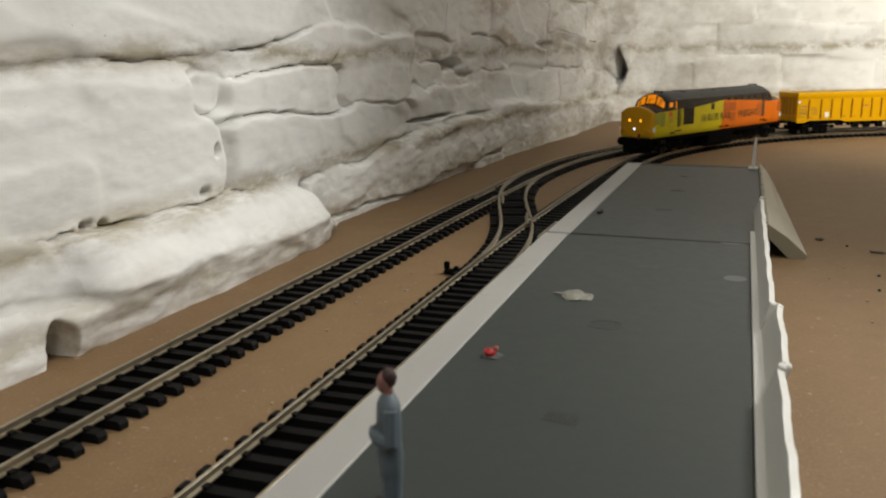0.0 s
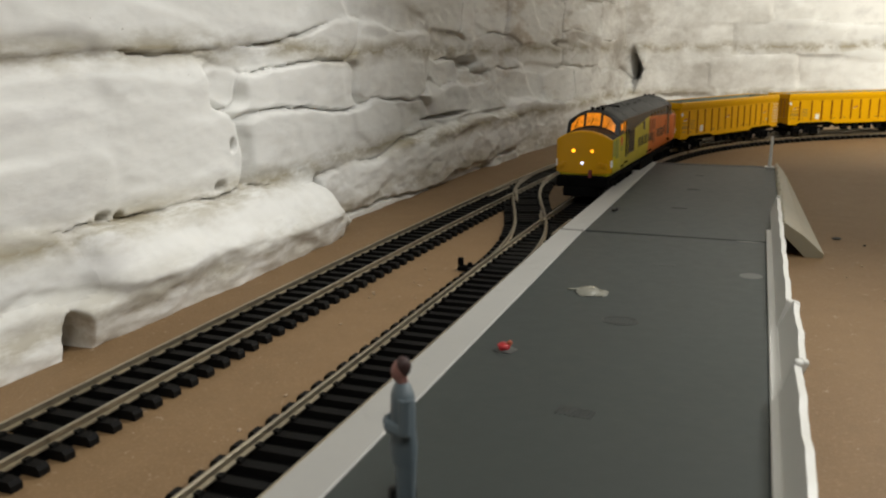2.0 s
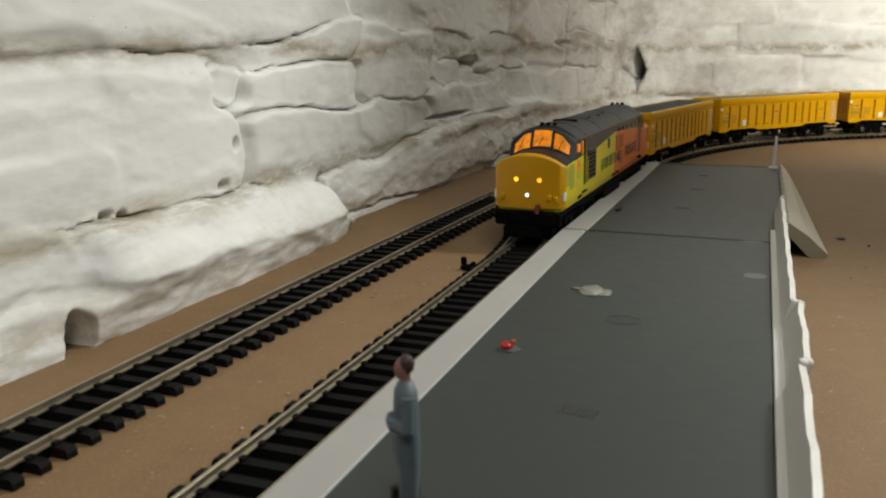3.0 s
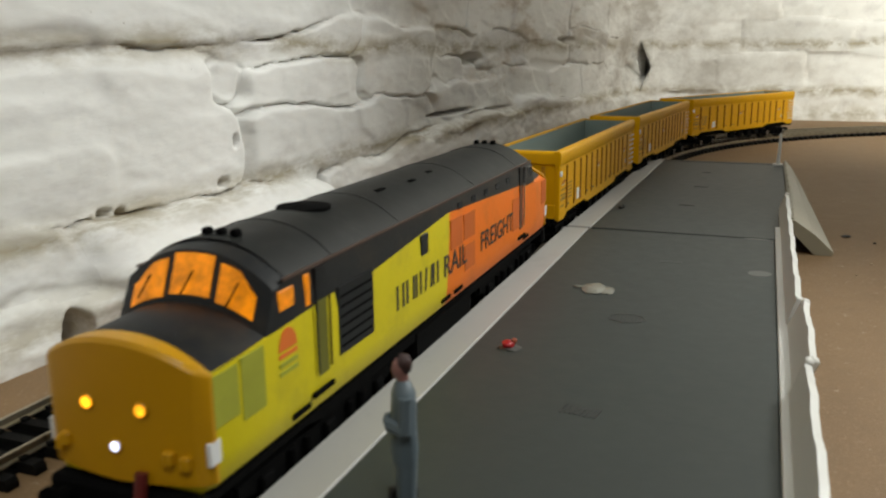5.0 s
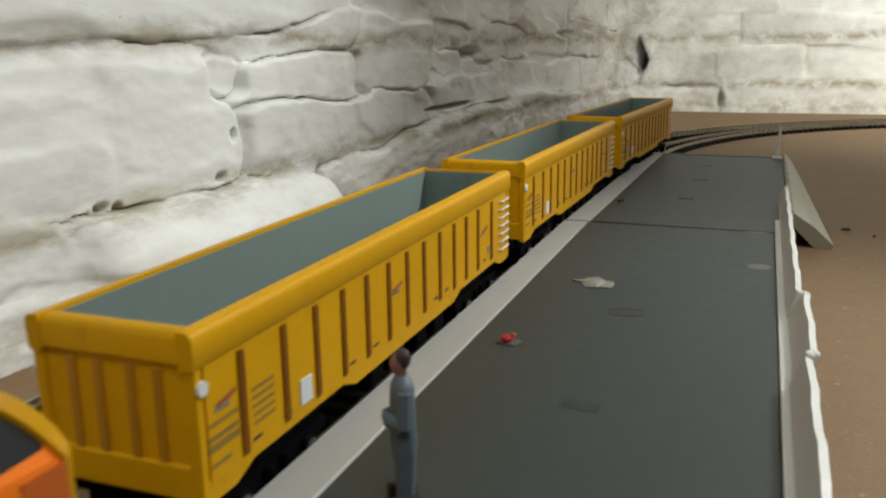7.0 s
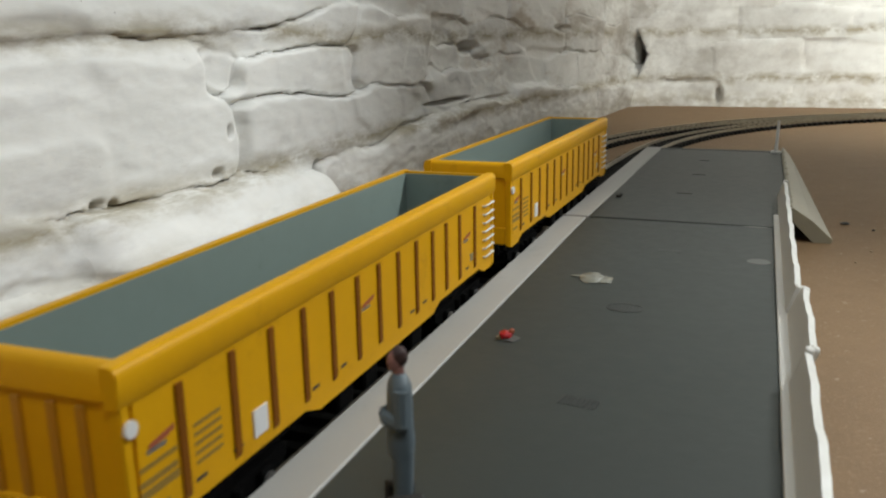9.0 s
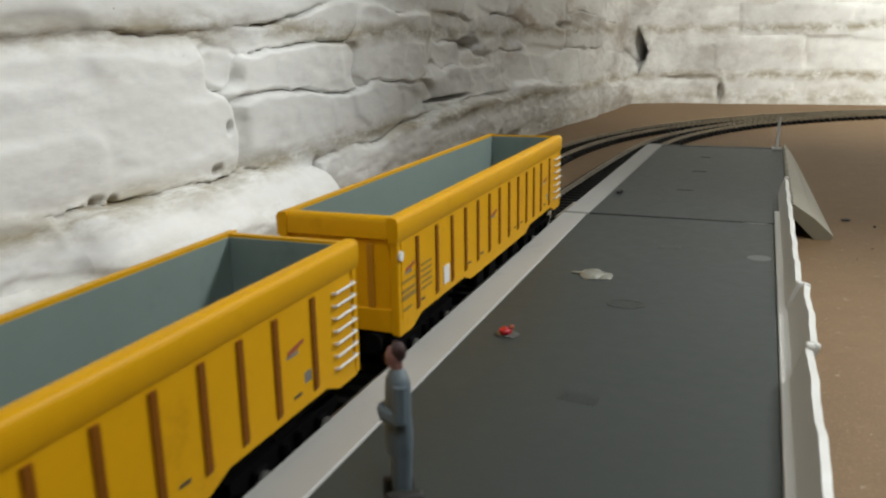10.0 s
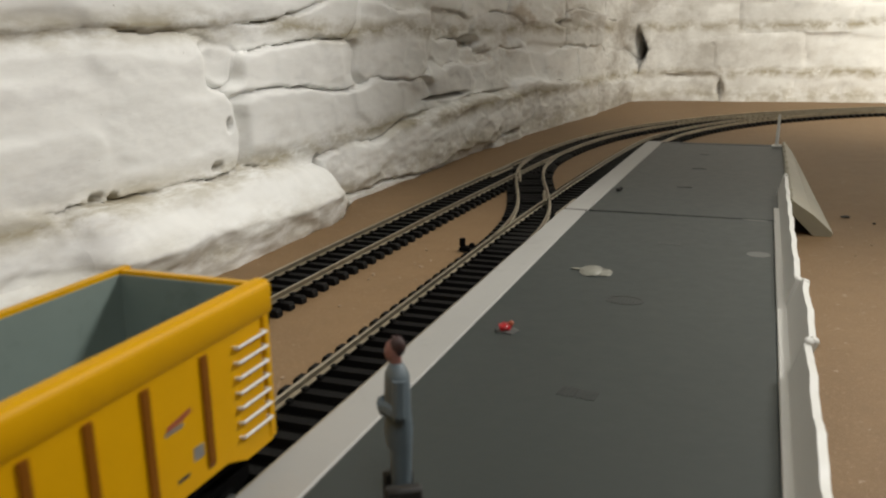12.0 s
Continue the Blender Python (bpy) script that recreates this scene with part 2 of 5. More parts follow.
def part(name, bm, mats, parent, label="", smooth=False):
    ob = new(name, mesh_of(name, bm, mats, smooth))
    ob.parent = parent
    if label:
        tagged(ob, label)
    return ob


def thing(name, label, category, group="", kind="", at=None):
    ob = new(name)
    ob.empty_display_size = 0.01
    if at is not None:
        ob.matrix_world = at
    return tagged(ob, label, category, group, kind)


def shared(name, me, parent, m):
    ob = new(name, me)
    ob.parent = parent
    ob.matrix_basis = m
    return ob


def box(bm, x0, x1, y0, y1, z0, z1, bev=0.0, m=None, mat=0):
    """A box with chamfered edges; returns its vertices."""
    r = bmesh.ops.create_cube(bm, size=1)
    vs = r["verts"]
    bmesh.ops.scale(bm, verts=vs, vec=(x1 - x0, y1 - y0, z1 - z0))
    bmesh.ops.translate(bm, verts=vs, vec=((x0 + x1) / 2, (y0 + y1) / 2, (z0 + z1) / 2))
    if bev:
        es = list({e for v in vs for e in v.link_edges})
        r = bmesh.ops.bevel(bm, geom=es, offset=bev, segments=1, affect="EDGES")
        vs = list({v for f in r["faces"] for v in f.verts} | {v for v in vs if v.is_valid})
    if m is not None:
        bmesh.ops.transform(bm, matrix=m, verts=vs)
    if mat:
        for f in {f for v in vs for f in v.link_faces}:
            f.material_index = mat
    return vs


def prism(bm, outline, axis, a, b, mat=0):
    """A plate with the outline (pairs in the other two axes), from a to b along the axis."""
    def at(p, c):
        return {"x": (c, p[0], p[1]), "y": (p[0], c, p[1]), "z": (p[0], p[1], c)}[axis]
    lo, hi = [bm.verts.new(at(p, a)) for p in outline], [bm.verts.new(at(p, b)) for p in outline]
    n = len(outline)
    fs = [bm.faces.new(lo[::-1]), bm.faces.new(hi)]
    fs += [bm.faces.new((lo[i], lo[(i + 1) % n], hi[(i + 1) % n], hi[i])) for i in range(n)]
    for f in fs:
        f.material_index = mat
    bmesh.ops.recalc_face_normals(bm, faces=fs)
    return lo + hi


def rod(bm, a, b, r, n=10, mat=0, r2=None):
    a, b = Vector(a), Vector(b)
    res = bmesh.ops.create_cone(bm, cap_ends=True, segments=n, radius1=r, radius2=r if r2 is None else r2, depth=(b - a).length)
    m = Matrix.Translation((a + b) / 2) @ (b - a).to_track_quat("Z", "Y").to_matrix().to_4x4()
    bmesh.ops.transform(bm, matrix=m, verts=res["verts"])
    for f in {f for v in res["verts"] for f in v.link_faces}:
        f.material_index = mat
    return res["verts"]


def loft(bm, rings, caps=True, mat=0):
    rows = [[bm.verts.new(p) for p in ring] for ring in rings]
    fs = []
    for r0, r1 in zip(rows, rows[1:]):
        for i in range(len(r0) - 1):
            fs.append(bm.faces.new((r0[i], r0[i + 1], r1[i + 1], r1[i])))
    if caps:
        for r in (rows[0], rows[-1]):
            fs.append(bm.faces.new(r))
    for f in fs:
        f.material_index = mat
    bmesh.ops.recalc_face_normals(bm, faces=fs)
    return rows


def lump(bm, sx, sy, sz, seed, m=None, mat=0, rough=0.25, sub=2):
    r = bmesh.ops.create_icosphere(bm, subdivisions=sub, radius=1)
    for v in r["verts"]:
        k = 1 + rough * noise.noise(v.co * 1.7 + Vector((seed * 7.3, seed, 0)))
        v.co = Vector((v.co.x * sx * k, v.co.y * sy * k, v.co.z * sz * k))
    if m is not None:
        bmesh.ops.transform(bm, matrix=m, verts=r["verts"])
    for f in {f for v in r["verts"] for f in v.link_faces}:
        f.material_index = mat


# ---- the lines of the two tracks ----
def line_of(x0, k1, s1, s2, k2, s3, end, a0=0.0):
    """Centre line as points (s, x, y, turn): straight, a faint bend, then the wide curve to the right."""
    pts, x, y, a, ds = [], x0, -0.95, a0, 0.002
    s = -0.95
    while s < end:
        pts.append((s, x, y, a))
        k = 0.0 if s < s1 else k1 if s < s2 else k1 + (k2 - k1) * min(1, (s - s2) / s3)
        a += k * ds
        x += math.sin(a) * ds
        y += math.cos(a) * ds
        s += ds
    return np.array(pts)


LINE_A = line_of(-0.1022, 0.19, 0.30, 0.66, 2.25, 0.09, 1.62)
LINE_B = line_of(-0.1750, 0.130, 0.16, 0.62, 1.95, 0.09, 1.66, 0.006)


def on_line(line, s, off=0.0):
    x, y, a = (np.interp(s, line[:, 0], line[:, i]) for i in (1, 2, 3))
    return Vector((x + off * math.cos(a), y - off * math.sin(a), 0)), a


RAIL_TOP = 0.0055


# ---- the room ----
def room():
    bm = bmesh.new()
    box(bm, -0.236, 1.5, -1.1, 1.24, -0.018, 0.0, 0.0015)
    tagged(new("ground", mesh_of("ground", bm, M_BOARD)), "brown fibreboard baseboard top, dusty and bare", "baseboard", kind="structure")
    for name, dims, mat, label in (
            ("floor", (-0.6, 3.2, -2.4, 1.7, -1.0, -0.9), M_FLOOR, "grey concrete room floor under the layout"),
            ("ceiling", (-0.6, 3.2, -2.4, 1.7, 1.5, 1.6), M_ROOM, "plain white ceiling"),
            ("wall_east", (3.0, 3.2, -2.4, 1.7, -0.9, 1.5), M_ROOM, "plain white plastered wall"),
            ("wall_south", (-0.6, 3.0, -2.4, -2.2, -0.9, 1.5), M_ROOM, "plain white plastered wall")):
        bm = bmesh.new()
        box(bm, *dims)
        tagged(new(name, mesh_of(name, bm, mat)), label, name.split("_")[0], kind="structure")


def lattice(ix, iy, seed):
    h = (ix * 374761393 + iy * 668265263 + int(seed * 1013) * 69069) & 0xFFFFFFFF
    h = ((h ^ (h >> 13)) * 1274126177) & 0xFFFFFFFF
    return ((h ^ (h >> 16)) & 0xFFFF) / 32767.5 - 1


def ripple(x, y, seed):
    """Smooth value noise on arrays, -1 to 1."""
    ix, iy = np.floor(x).astype(np.int64), np.floor(y).astype(np.int64)
    fx, fy = x - ix, y - iy
    fx, fy = fx ** 3 * (fx * (6 * fx - 15) + 10), fy ** 3 * (fy * (6 * fy - 15) + 10)
    v = [[lattice(ix + i, iy + j, seed) for i in (0, 1)] for j in (0, 1)]
    return (v[0][0] * (1 - fx) + v[0][1] * fx) * (1 - fy) + (v[1][0] * (1 - fx) + v[1][1] * fx) * fy


def rough(a, z, per_metre, octaves, seed):
    out, amp = 0.0, 1.0
    for k in range(octaves):
        c, s = math.cos(0.18 + 0.11 * k), math.sin(0.18 + 0.11 * k)
        out = out + amp * ripple((a * c - z * s) * per_metre, (a * s + z * c) * per_metre * 1.25, seed + k * 3.1)
        per_metre, amp = per_metre * 2.03, amp * 0.5
    return out


def facets(a, z, size, slope, seed, soft=0.10):
    """Broken stone faces: small planes of different slope that meet in crisp ridges."""
    x, y = a / (size * 2.1), z / size + 0.35 * a / size * 0.12
    ix, iy = np.floor(x).astype(np.int64), np.floor(y).astype(np.int64)
    top, total, near = 0.0, 0.0, []
    for i in (-1, 0, 1):
        for j in (-1, 0, 1):
            cx = ix + i + 0.5 + 0.45 * lattice(ix + i, iy + j, seed)
            cy = iy + j + 0.5 + 0.45 * lattice(ix + i, iy + j, seed + 1.7)
            h = slope * size * ((x - cx) * 1.6 * lattice(ix + i, iy + j, seed + 3.3) + (y - cy) * lattice(ix + i, iy + j, seed + 5.1) + 0.5 * lattice(ix + i, iy + j, seed + 7.9))
            near.append((np.hypot(x - cx, y - cy), h))
    least = np.min([q for q, _ in near], 0)
    for q, h in near:
        w = np.exp(-(q - least) / soft)
        top, total = top + w * h, total + w
    return top / total


def surface_west(a, z, d):
    """Left wall: a runs away along the track, d out into the room."""
    k = np.clip((a - 0.62) / 0.55, 0, 1)
    c = np.clip((a - 1.13) / 0.12, 0, 1)
    return np.stack([-0.2275 + 0.045 * k * k * (3 - 2 * k) + 0.02 * c ** 2 + d, a, z], -1)


def surface_north(a, z, d):
    """Far wall: a runs to the right."""
    c = np.clip((-0.105 - a) / 0.10, 0, 1)
    return np.stack([a, 1.222 - 0.055 * c ** 2 - d, z], -1)


def rubble(parent, surface, stones, a0, a1, z0, z1, step, seed, pits=(), cracks=(), relief=1.0, joints=1.0):
    """A painted rubble wall: each stone its own piece, fitted tightly against its neighbours, joints partly filled with paint."""
    A, Z = np.meshgrid(np.arange(a0, a1 + step / 2, step), np.arange(z0, z1 + step / 2, step))
    wa = A + 0.0050 * ripple(A * 24, Z * 24, seed) + 0.0020 * ripple(A * 60, Z * 60, seed + 2) + 0.0007 * ripple(A * 150, Z * 190, seed + 4)
    wz = Z + 0.0032 * ripple(A * 21 + 9, Z * 26, seed + 1) + 0.0017 * ripple(A * 52 + 5, Z * 60, seed + 3) + 0.0006 * ripple(A * 150, Z * 180, seed + 5)
    dist, level = [], []
    rng = random.Random(int(seed * 10))
    for sa, sz, w, h, tilt, proud, *ledge in stones:
        c, s = math.cos(radians(tilt)), math.sin(radians(tilt))
        la, lz = (wa - sa) * c + (wz - sz) * s, -(wa - sa) * s + (wz - sz) * c
        q = (np.abs(la) / (w / 2)) ** 8 + (np.abs(lz) / (h / 2)) ** 8
        dist.append((q ** 0.125 - 1) * min(w, h) / 2)
        flat = proud + la * rng.uniform(-0.04, 0.04) + lz * rng.uniform(-0.05, 0.10)
        if ledge:
            flat = proud + np.where(lz > ledge[0], (ledge[0] - lz) * (ledge[2] if len(ledge) > 2 else 0.30), (lz - ledge[0]) * (ledge[1] if len(ledge) > 1 else 0.35))
        level.append(flat)
    dist, level = np.array(dist), np.array(level)
    owner = dist.argmin(0)
    two = np.sort(dist, 0)[:2]
    joint = two[1] - two[0]
    w = np.exp(-(dist - two[0]) / 0.0013)
    d = (w * level).sum(0) / w.sum(0)
    # the low course is the most broken
    low = np.clip((0.045 - Z) / 0.02, 0, 1)
    d = d + relief * (0.0009 * rough(A * 0.5, Z, 12, 2, seed + 7) + facets(A + 0.004 * ripple(A * 70, Z * 70, seed + 13), Z, 0.030, 0.060, seed + 8, 0.05)
                      + facets(A, Z + 0.002 * ripple(A * 90, Z * 90, seed + 14), 0.0100, 0.060, seed + 9, 0.08) * (1 + 1.3 * low) * np.clip(0.45 + 0.9 * rough(A, Z, 9, 2, seed + 15), 0.10, 1.3)
                      + (0.00014 + 0.00026 * low) * rough(A * 0.45, Z, 210, 3, seed + 10))
    chips = np.clip(rough(A * 0.6, Z, 44, 3, seed + 11) - 0.75, 0, 1)
    d = d - relief * 0.0010 * chips
    filled = np.clip(0.30 + 1.0 * rough(A, Z, 17, 2, seed + 12), 0.03, 1.0)
    d = d - joints * 0.0095 * filled * np.exp(-(joint / 0.0013) ** 2)
    for pa, pz, ra, rz, depth in pits:
        q = ((A - pa) / ra) ** 2 + ((Z - pz) / rz) ** 2
        d = d - depth * np.exp(-q ** 3)
    for pa, pz, ra, rz, depth in cracks:
        q = np.abs(A - pa) / ra + np.abs(Z - pz) / rz
        d = d - depth * np.clip(1.25 - q, 0, 0.6) / 0.6
    P = surface(A, Z, d)
    nz, na = A.shape
    own = owner[:-1, :-1]
    for i in range(len(stones)):
        jj, ii = np.nonzero(own == i)
        if len(jj) < 6:
            continue
        ids = {}
        vs, fs = [], []
        for j, k in zip(jj.tolist(), ii.tolist()):
            f = []
            for q in ((j, k), (j, k + 1), (j + 1, k + 1), (j + 1, k)):
                if q not in ids:
                    ids[q] = len(vs)
                    vs.append(P[q])
                f.append(ids[q])
            fs.append(f if surface is surface_west else f)
        me = bpy.data.meshes.new("stone")
        me.from_pydata(vs, [], fs)
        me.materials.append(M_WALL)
        me.polygons.foreach_set("use_smooth", [True] * len(fs))
        shared("stone", me, parent, Matrix())


# Stones along the left wall, course by course: along, height, width, height of stone, tilt, how proud
COURSE_TOP = [(0.275, 0.1275, 0.33, 0.062, 2.5, 0.0092), (0.545, 0.135, 0.205, 0.042, 1, 0.006), (0.70, 0.128, 0.10, 0.036, 2, 0.004),
              (0.84, 0.128, 0.16, 0.044, -2, 0.005), (0.985, 0.136, 0.13, 0.04, 1, 0.003), (1.12, 0.13, 0.13, 0.05, 0, 0.004),
              (0.30, 0.180, 0.30, 0.040, 0, 0.008), (0.57, 0.178, 0.24, 0.044, 1, 0.006), (0.83, 0.176, 0.27, 0.05, 0, 0.006), (1.09, 0.178, 0.22, 0.046, 0, 0.005)]
COURSE_UPPER = [(0.240, 0.0680, 0.185, 0.058, -1, 0.0078, 0.019, 0.03), (0.385, 0.1005, 0.155, 0.018, 6, 0.005), (0.325, 0.0825, 0.038, 0.024, 3, 0.002),
                (0.388, 0.0785, 0.124, 0.023, 1, 0.0065), (0.511, 0.0905, 0.120, 0.042, -2, 0.0068), (0.625, 0.1000, 0.080, 0.020, -3, 0.002),
                (0.64, 0.080, 0.11, 0.020, 2, 0.0035), (0.725, 0.095, 0.11, 0.030, 3, 0.005), (0.845, 0.092, 0.13, 0.028, 4, 0.004),
                (0.975, 0.098, 0.12, 0.034, -2, 0.005), (1.11, 0.090, 0.13, 0.040, 2, 0.003)]
COURSE_MID = [(0.452, 0.0480, 0.238, 0.036, -3.5, 0.006), (0.655, 0.0600, 0.150, 0.022, -2, 0.007), (0.79, 0.066, 0.12, 0.026, -1, 0.004),
              (0.90, 0.062, 0.11, 0.032, 2, 0.005), (1.01, 0.058, 0.11, 0.038, -1, 0.003), (1.12, 0.05, 0.11, 0.042, 0, 0.004)]
COURSE_LOW = [(0.3065, 0.0185, 0.192, 0.036, -2.5, 0.0285, -0.001, 0.34, 0.70), (0.172, 0.029, 0.11, 0.024, -3, 0.014, -0.006), (0.158, -0.001, 0.095, 0.036, 0, 0.020, 0.004, 0.05),
              (0.585, 0.0225, 0.362, 0.038, -2, 0.0125), (0.61, -0.004, 0.28, 0.018, 1, 0.0085),
              (0.72, -0.002, 0.095, 0.022, 2, 0.016), (0.83, 0.020, 0.14, 0.050, -2, 0.012), (0.955, 0.018, 0.12, 0.046, 3, 0.010), (1.09, 0.014, 0.16, 0.042, 0, 0.008)]
# Stones of the far wall
COURSE_FAR = [(-0.098, 0.014, 0.080, 0.036, 0, 0.003), (-0.010, 0.018, 0.090, 0.044, 2, 0.006), (0.095, 0.02, 0.12, 0.046, -1, 0.004), (0.22, 0.018, 0.13, 0.044, 1, 0.006),
              (-0.185, 0.02, 0.08, 0.05, 0, 0.002), (-0.19, 0.08, 0.08, 0.07, 0, 0.004), (-0.19, 0.15, 0.09, 0.07, 0, 0.004),
              (-0.105, 0.056, 0.090, 0.044, -4, 0.004), (-0.01, 0.064, 0.11, 0.040, 3, 0.006), (0.10, 0.064, 0.11, 0.040, 0, 0.004), (0.215, 0.062, 0.12, 0.042, -2, 0.005),
              (-0.09, 0.102, 0.11, 0.046, 4, 0.003), (0.03, 0.107, 0.13, 0.042, -3, 0.006), (0.155, 0.104, 0.12, 0.040, 2, 0.004), (0.28, 0.105, 0.13, 0.044, 0, 0.006),
              (-0.07, 0.158, 0.16, 0.064, 1, 0.005), (0.09, 0.160, 0.15, 0.06, 0, 0.006), (0.24, 0.160, 0.15, 0.06, 2, 0.004)]


def stone_walls():
    west = thing("wall_west", "rough rubble stone wall under thick white limewash", "wall", kind="structure")
    bm = bmesh.new()
    box(bm, -0.60, -0.36, -2.2, 1.5, -0.9, 1.5)
    part("backing", bm, M_WALL, west)
    rubble(west, surface_west, COURSE_TOP + COURSE_UPPER + COURSE_MID + COURSE_LOW, 0.12, 1.245, -0.02, 0.20, 0.0010, 1.3,
           pits=((0.2050, -0.001, 0.0046, 0.0125, 0.110), (0.3235, 0.0570, 0.0019, 0.0026, 0.020), (0.606, 0.0500, 0.036, 0.0017, 0.024), (0.69, 0.0460, 0.05, 0.0016, 0.005), (0.4035, 0.004, 0.0042, 0.016, 0.022),
                 (0.399, 0.026, 0.0045, 0.007, 0.014), (0.312, 0.0400, 0.004, 0.0022, 0.007), (0.238, 0.0395, 0.004, 0.0018, 0.006), (0.247, 0.0385, 0.003, 0.0015, 0.005),
                 (0.66, 0.0885, 0.020, 0.005, 0.010), (0.90, 0.104, 0.03, 0.004, 0.006)))
    rng = random.Random(5)
    hidden = []
    for z, h in ((-0.002, 0.04), (0.045, 0.05), (0.092, 0.045), (0.155, 0.075)):
        a = 0.13
        while a > -0.36:
            w = rng.uniform(0.10, 0.18)
            hidden.append((a - w / 2, z, w, h, rng.uniform(-2, 2), 0.014 if z < 0.03 else 0.007))
            a -= w
    rubble(west, surface_west, hidden, -0.35, 0.122, -0.02, 0.20, 0.006, 2.6)
    north = thing("wall_north", "rough white-painted stone wall with brown damp stains", "wall", kind="structure")
    bm = bmesh.new()
    box(bm, -0.36, 3.0, 1.285, 1.5, -0.9, 1.5)
    part("backing", bm, M_WALL, north)
    far = list(COURSE_FAR)
    a = 0.34
    while a < 1.3:
        w = rng.uniform(0.10, 0.16)
        for z, h in ((0.018, 0.044), (0.062, 0.042), (0.106, 0.042), (0.16, 0.062)):
            far.append((a + w / 2 + rng.uniform(-0.02, 0.02), z, w, h, rng.uniform(-3, 3), rng.uniform(0.003, 0.006)))
        a += w
    rubble(north, surface_north, far, -0.235, 0.45, -0.02, 0.20, 0.0032, 4.2,
           pits=((-0.056, 0.016, 0.004, 0.012, 0.014), (-0.10, 0.0335, 0.035, 0.003, 0.006)), cracks=((-0.1650, 0.0690, 0.0120, 0.028, 0.060),), relief=0.7, joints=0.22)
    rubble(north, surface_north, far, 0.4468, 1.3, -0.02, 0.20, 0.008, 4.2, relief=0.7, joints=0.22)


# ---- track ----
def rail_mesh(points, name="rail"):
    """A flat-bottomed rail swept along points (x, y), foot, web and head."""
    half = [(0.0011, 0.0029), (0.0011, 0.0033), (0.00035, 0.0037), (0.00035, 0.0046), (0.00052, 0.0048), (0.00052, 0.0054), (0.0004, RAIL_TOP)]
    prof = [(-a, b) for a, b in half] + [(a, b) for a, b in half[::-1]]
    bm = bmesh.new()
    rings = []
    for i, p in enumerate(points):
        q0, q1 = points[max(0, i - 1)], points[min(len(points) - 1, i + 1)]
        d = Vector((q1[0] - q0[0], q1[1] - q0[1]))
        d.normalize()
        rings.append([(p[0] + d.y * a, p[1] - d.x * a, b) for a, b in prof] + [(p[0] - d.y * prof[0][0] * -1, p[1] + d.x * prof[0][0] * -1, prof[0][1])])
    rows = [[bm.verts.new(c) for c in ring[:-1]] for ring in rings]
    n = len(prof)
    for r0, r1 in zip(rows, rows[1:]):
        for i in range(n):
            bm.faces.new((r0[i], r0[(i + 1) % n], r1[(i + 1) % n], r1[i]))
    bm.faces.new(rows[0])
    bm.faces.new(rows[-1][::-1])
    bmesh.ops.recalc_face_normals(bm, faces=bm.faces[:])
    return bm


def sleeper_mesh(half=0.0151, chairs=(-0.0087, 0.0087)):
    bm = bmesh.new()
    prism(bm, [(-half, 0.0001), (half, 0.0001), (half, 0.0018), (half - 0.0008, 0.0028), (-half + 0.0008, 0.0028), (-half, 0.0018)], "y", -0.0017, 0.0017)
    for c in chairs:
        box(bm, c - 0.0022, c + 0.0022, -0.0011, 0.0011, 0.0028, 0.0036)
    return mesh_of("sleeper", bm, M_SLEEPER)


PITCH = 0.0083


def track(name, line, label, skip):
    t = thing(name, label, "model track", "tracks of the layout")
    me = sleeper_mesh()
    end = line[-1, 0] - 0.004
    for off in (-0.0087, 0.0087):
        pts = [on_line(line, s, off)[0] for s in np.concatenate([np.arange(-0.93, 0.1, 0.1), np.arange(0.1, end, 0.012)])]
        part("rail", rail_mesh(pts), M_RAIL, t, "worn nickel-silver rail", smooth=False)
    # added strip that darkens the gaps between sleepers inside the rails
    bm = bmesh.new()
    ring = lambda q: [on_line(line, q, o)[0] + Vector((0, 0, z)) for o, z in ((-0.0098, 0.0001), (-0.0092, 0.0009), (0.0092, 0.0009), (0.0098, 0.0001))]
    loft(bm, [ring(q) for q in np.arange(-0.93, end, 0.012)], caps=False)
    part("gap_strip", bm, M_BLACK, t, "dark strip under the sleepers")
    s = 0.07
    while s < end:
        if not skip(s):
            p, a = on_line(line, s)
            shared("sleeper", me, t, Matrix.Translation(p) @ Matrix.Rotation(-a + radians(random.uniform(-0.6, 0.6)), 4, "Z"))
        s += PITCH
    bm = bmesh.new()
    s = -0.925
    while s < 0.066:
        p, a = on_line(line, s)
        box(bm, -0.0150, 0.0150, -0.0017, 0.0017, 0.0001, 0.0028, m=Matrix.Translation(p))
        s += PITCH
    tagged(part("sleeper_strip", bm, M_SLEEPER, t), kind="stuff")
    return t


def bez(p0, p1, p2, p3, n):
    out = []
    for i in range(n + 1):
        k = i / n
        out.append(p0 * (1 - k) ** 3 + p1 * 3 * k * (1 - k) ** 2 + p2 * 3 * k * k * (1 - k) + p3 * k ** 3)
    return out


TOE_A, TOE_B = 0.345, 0.655


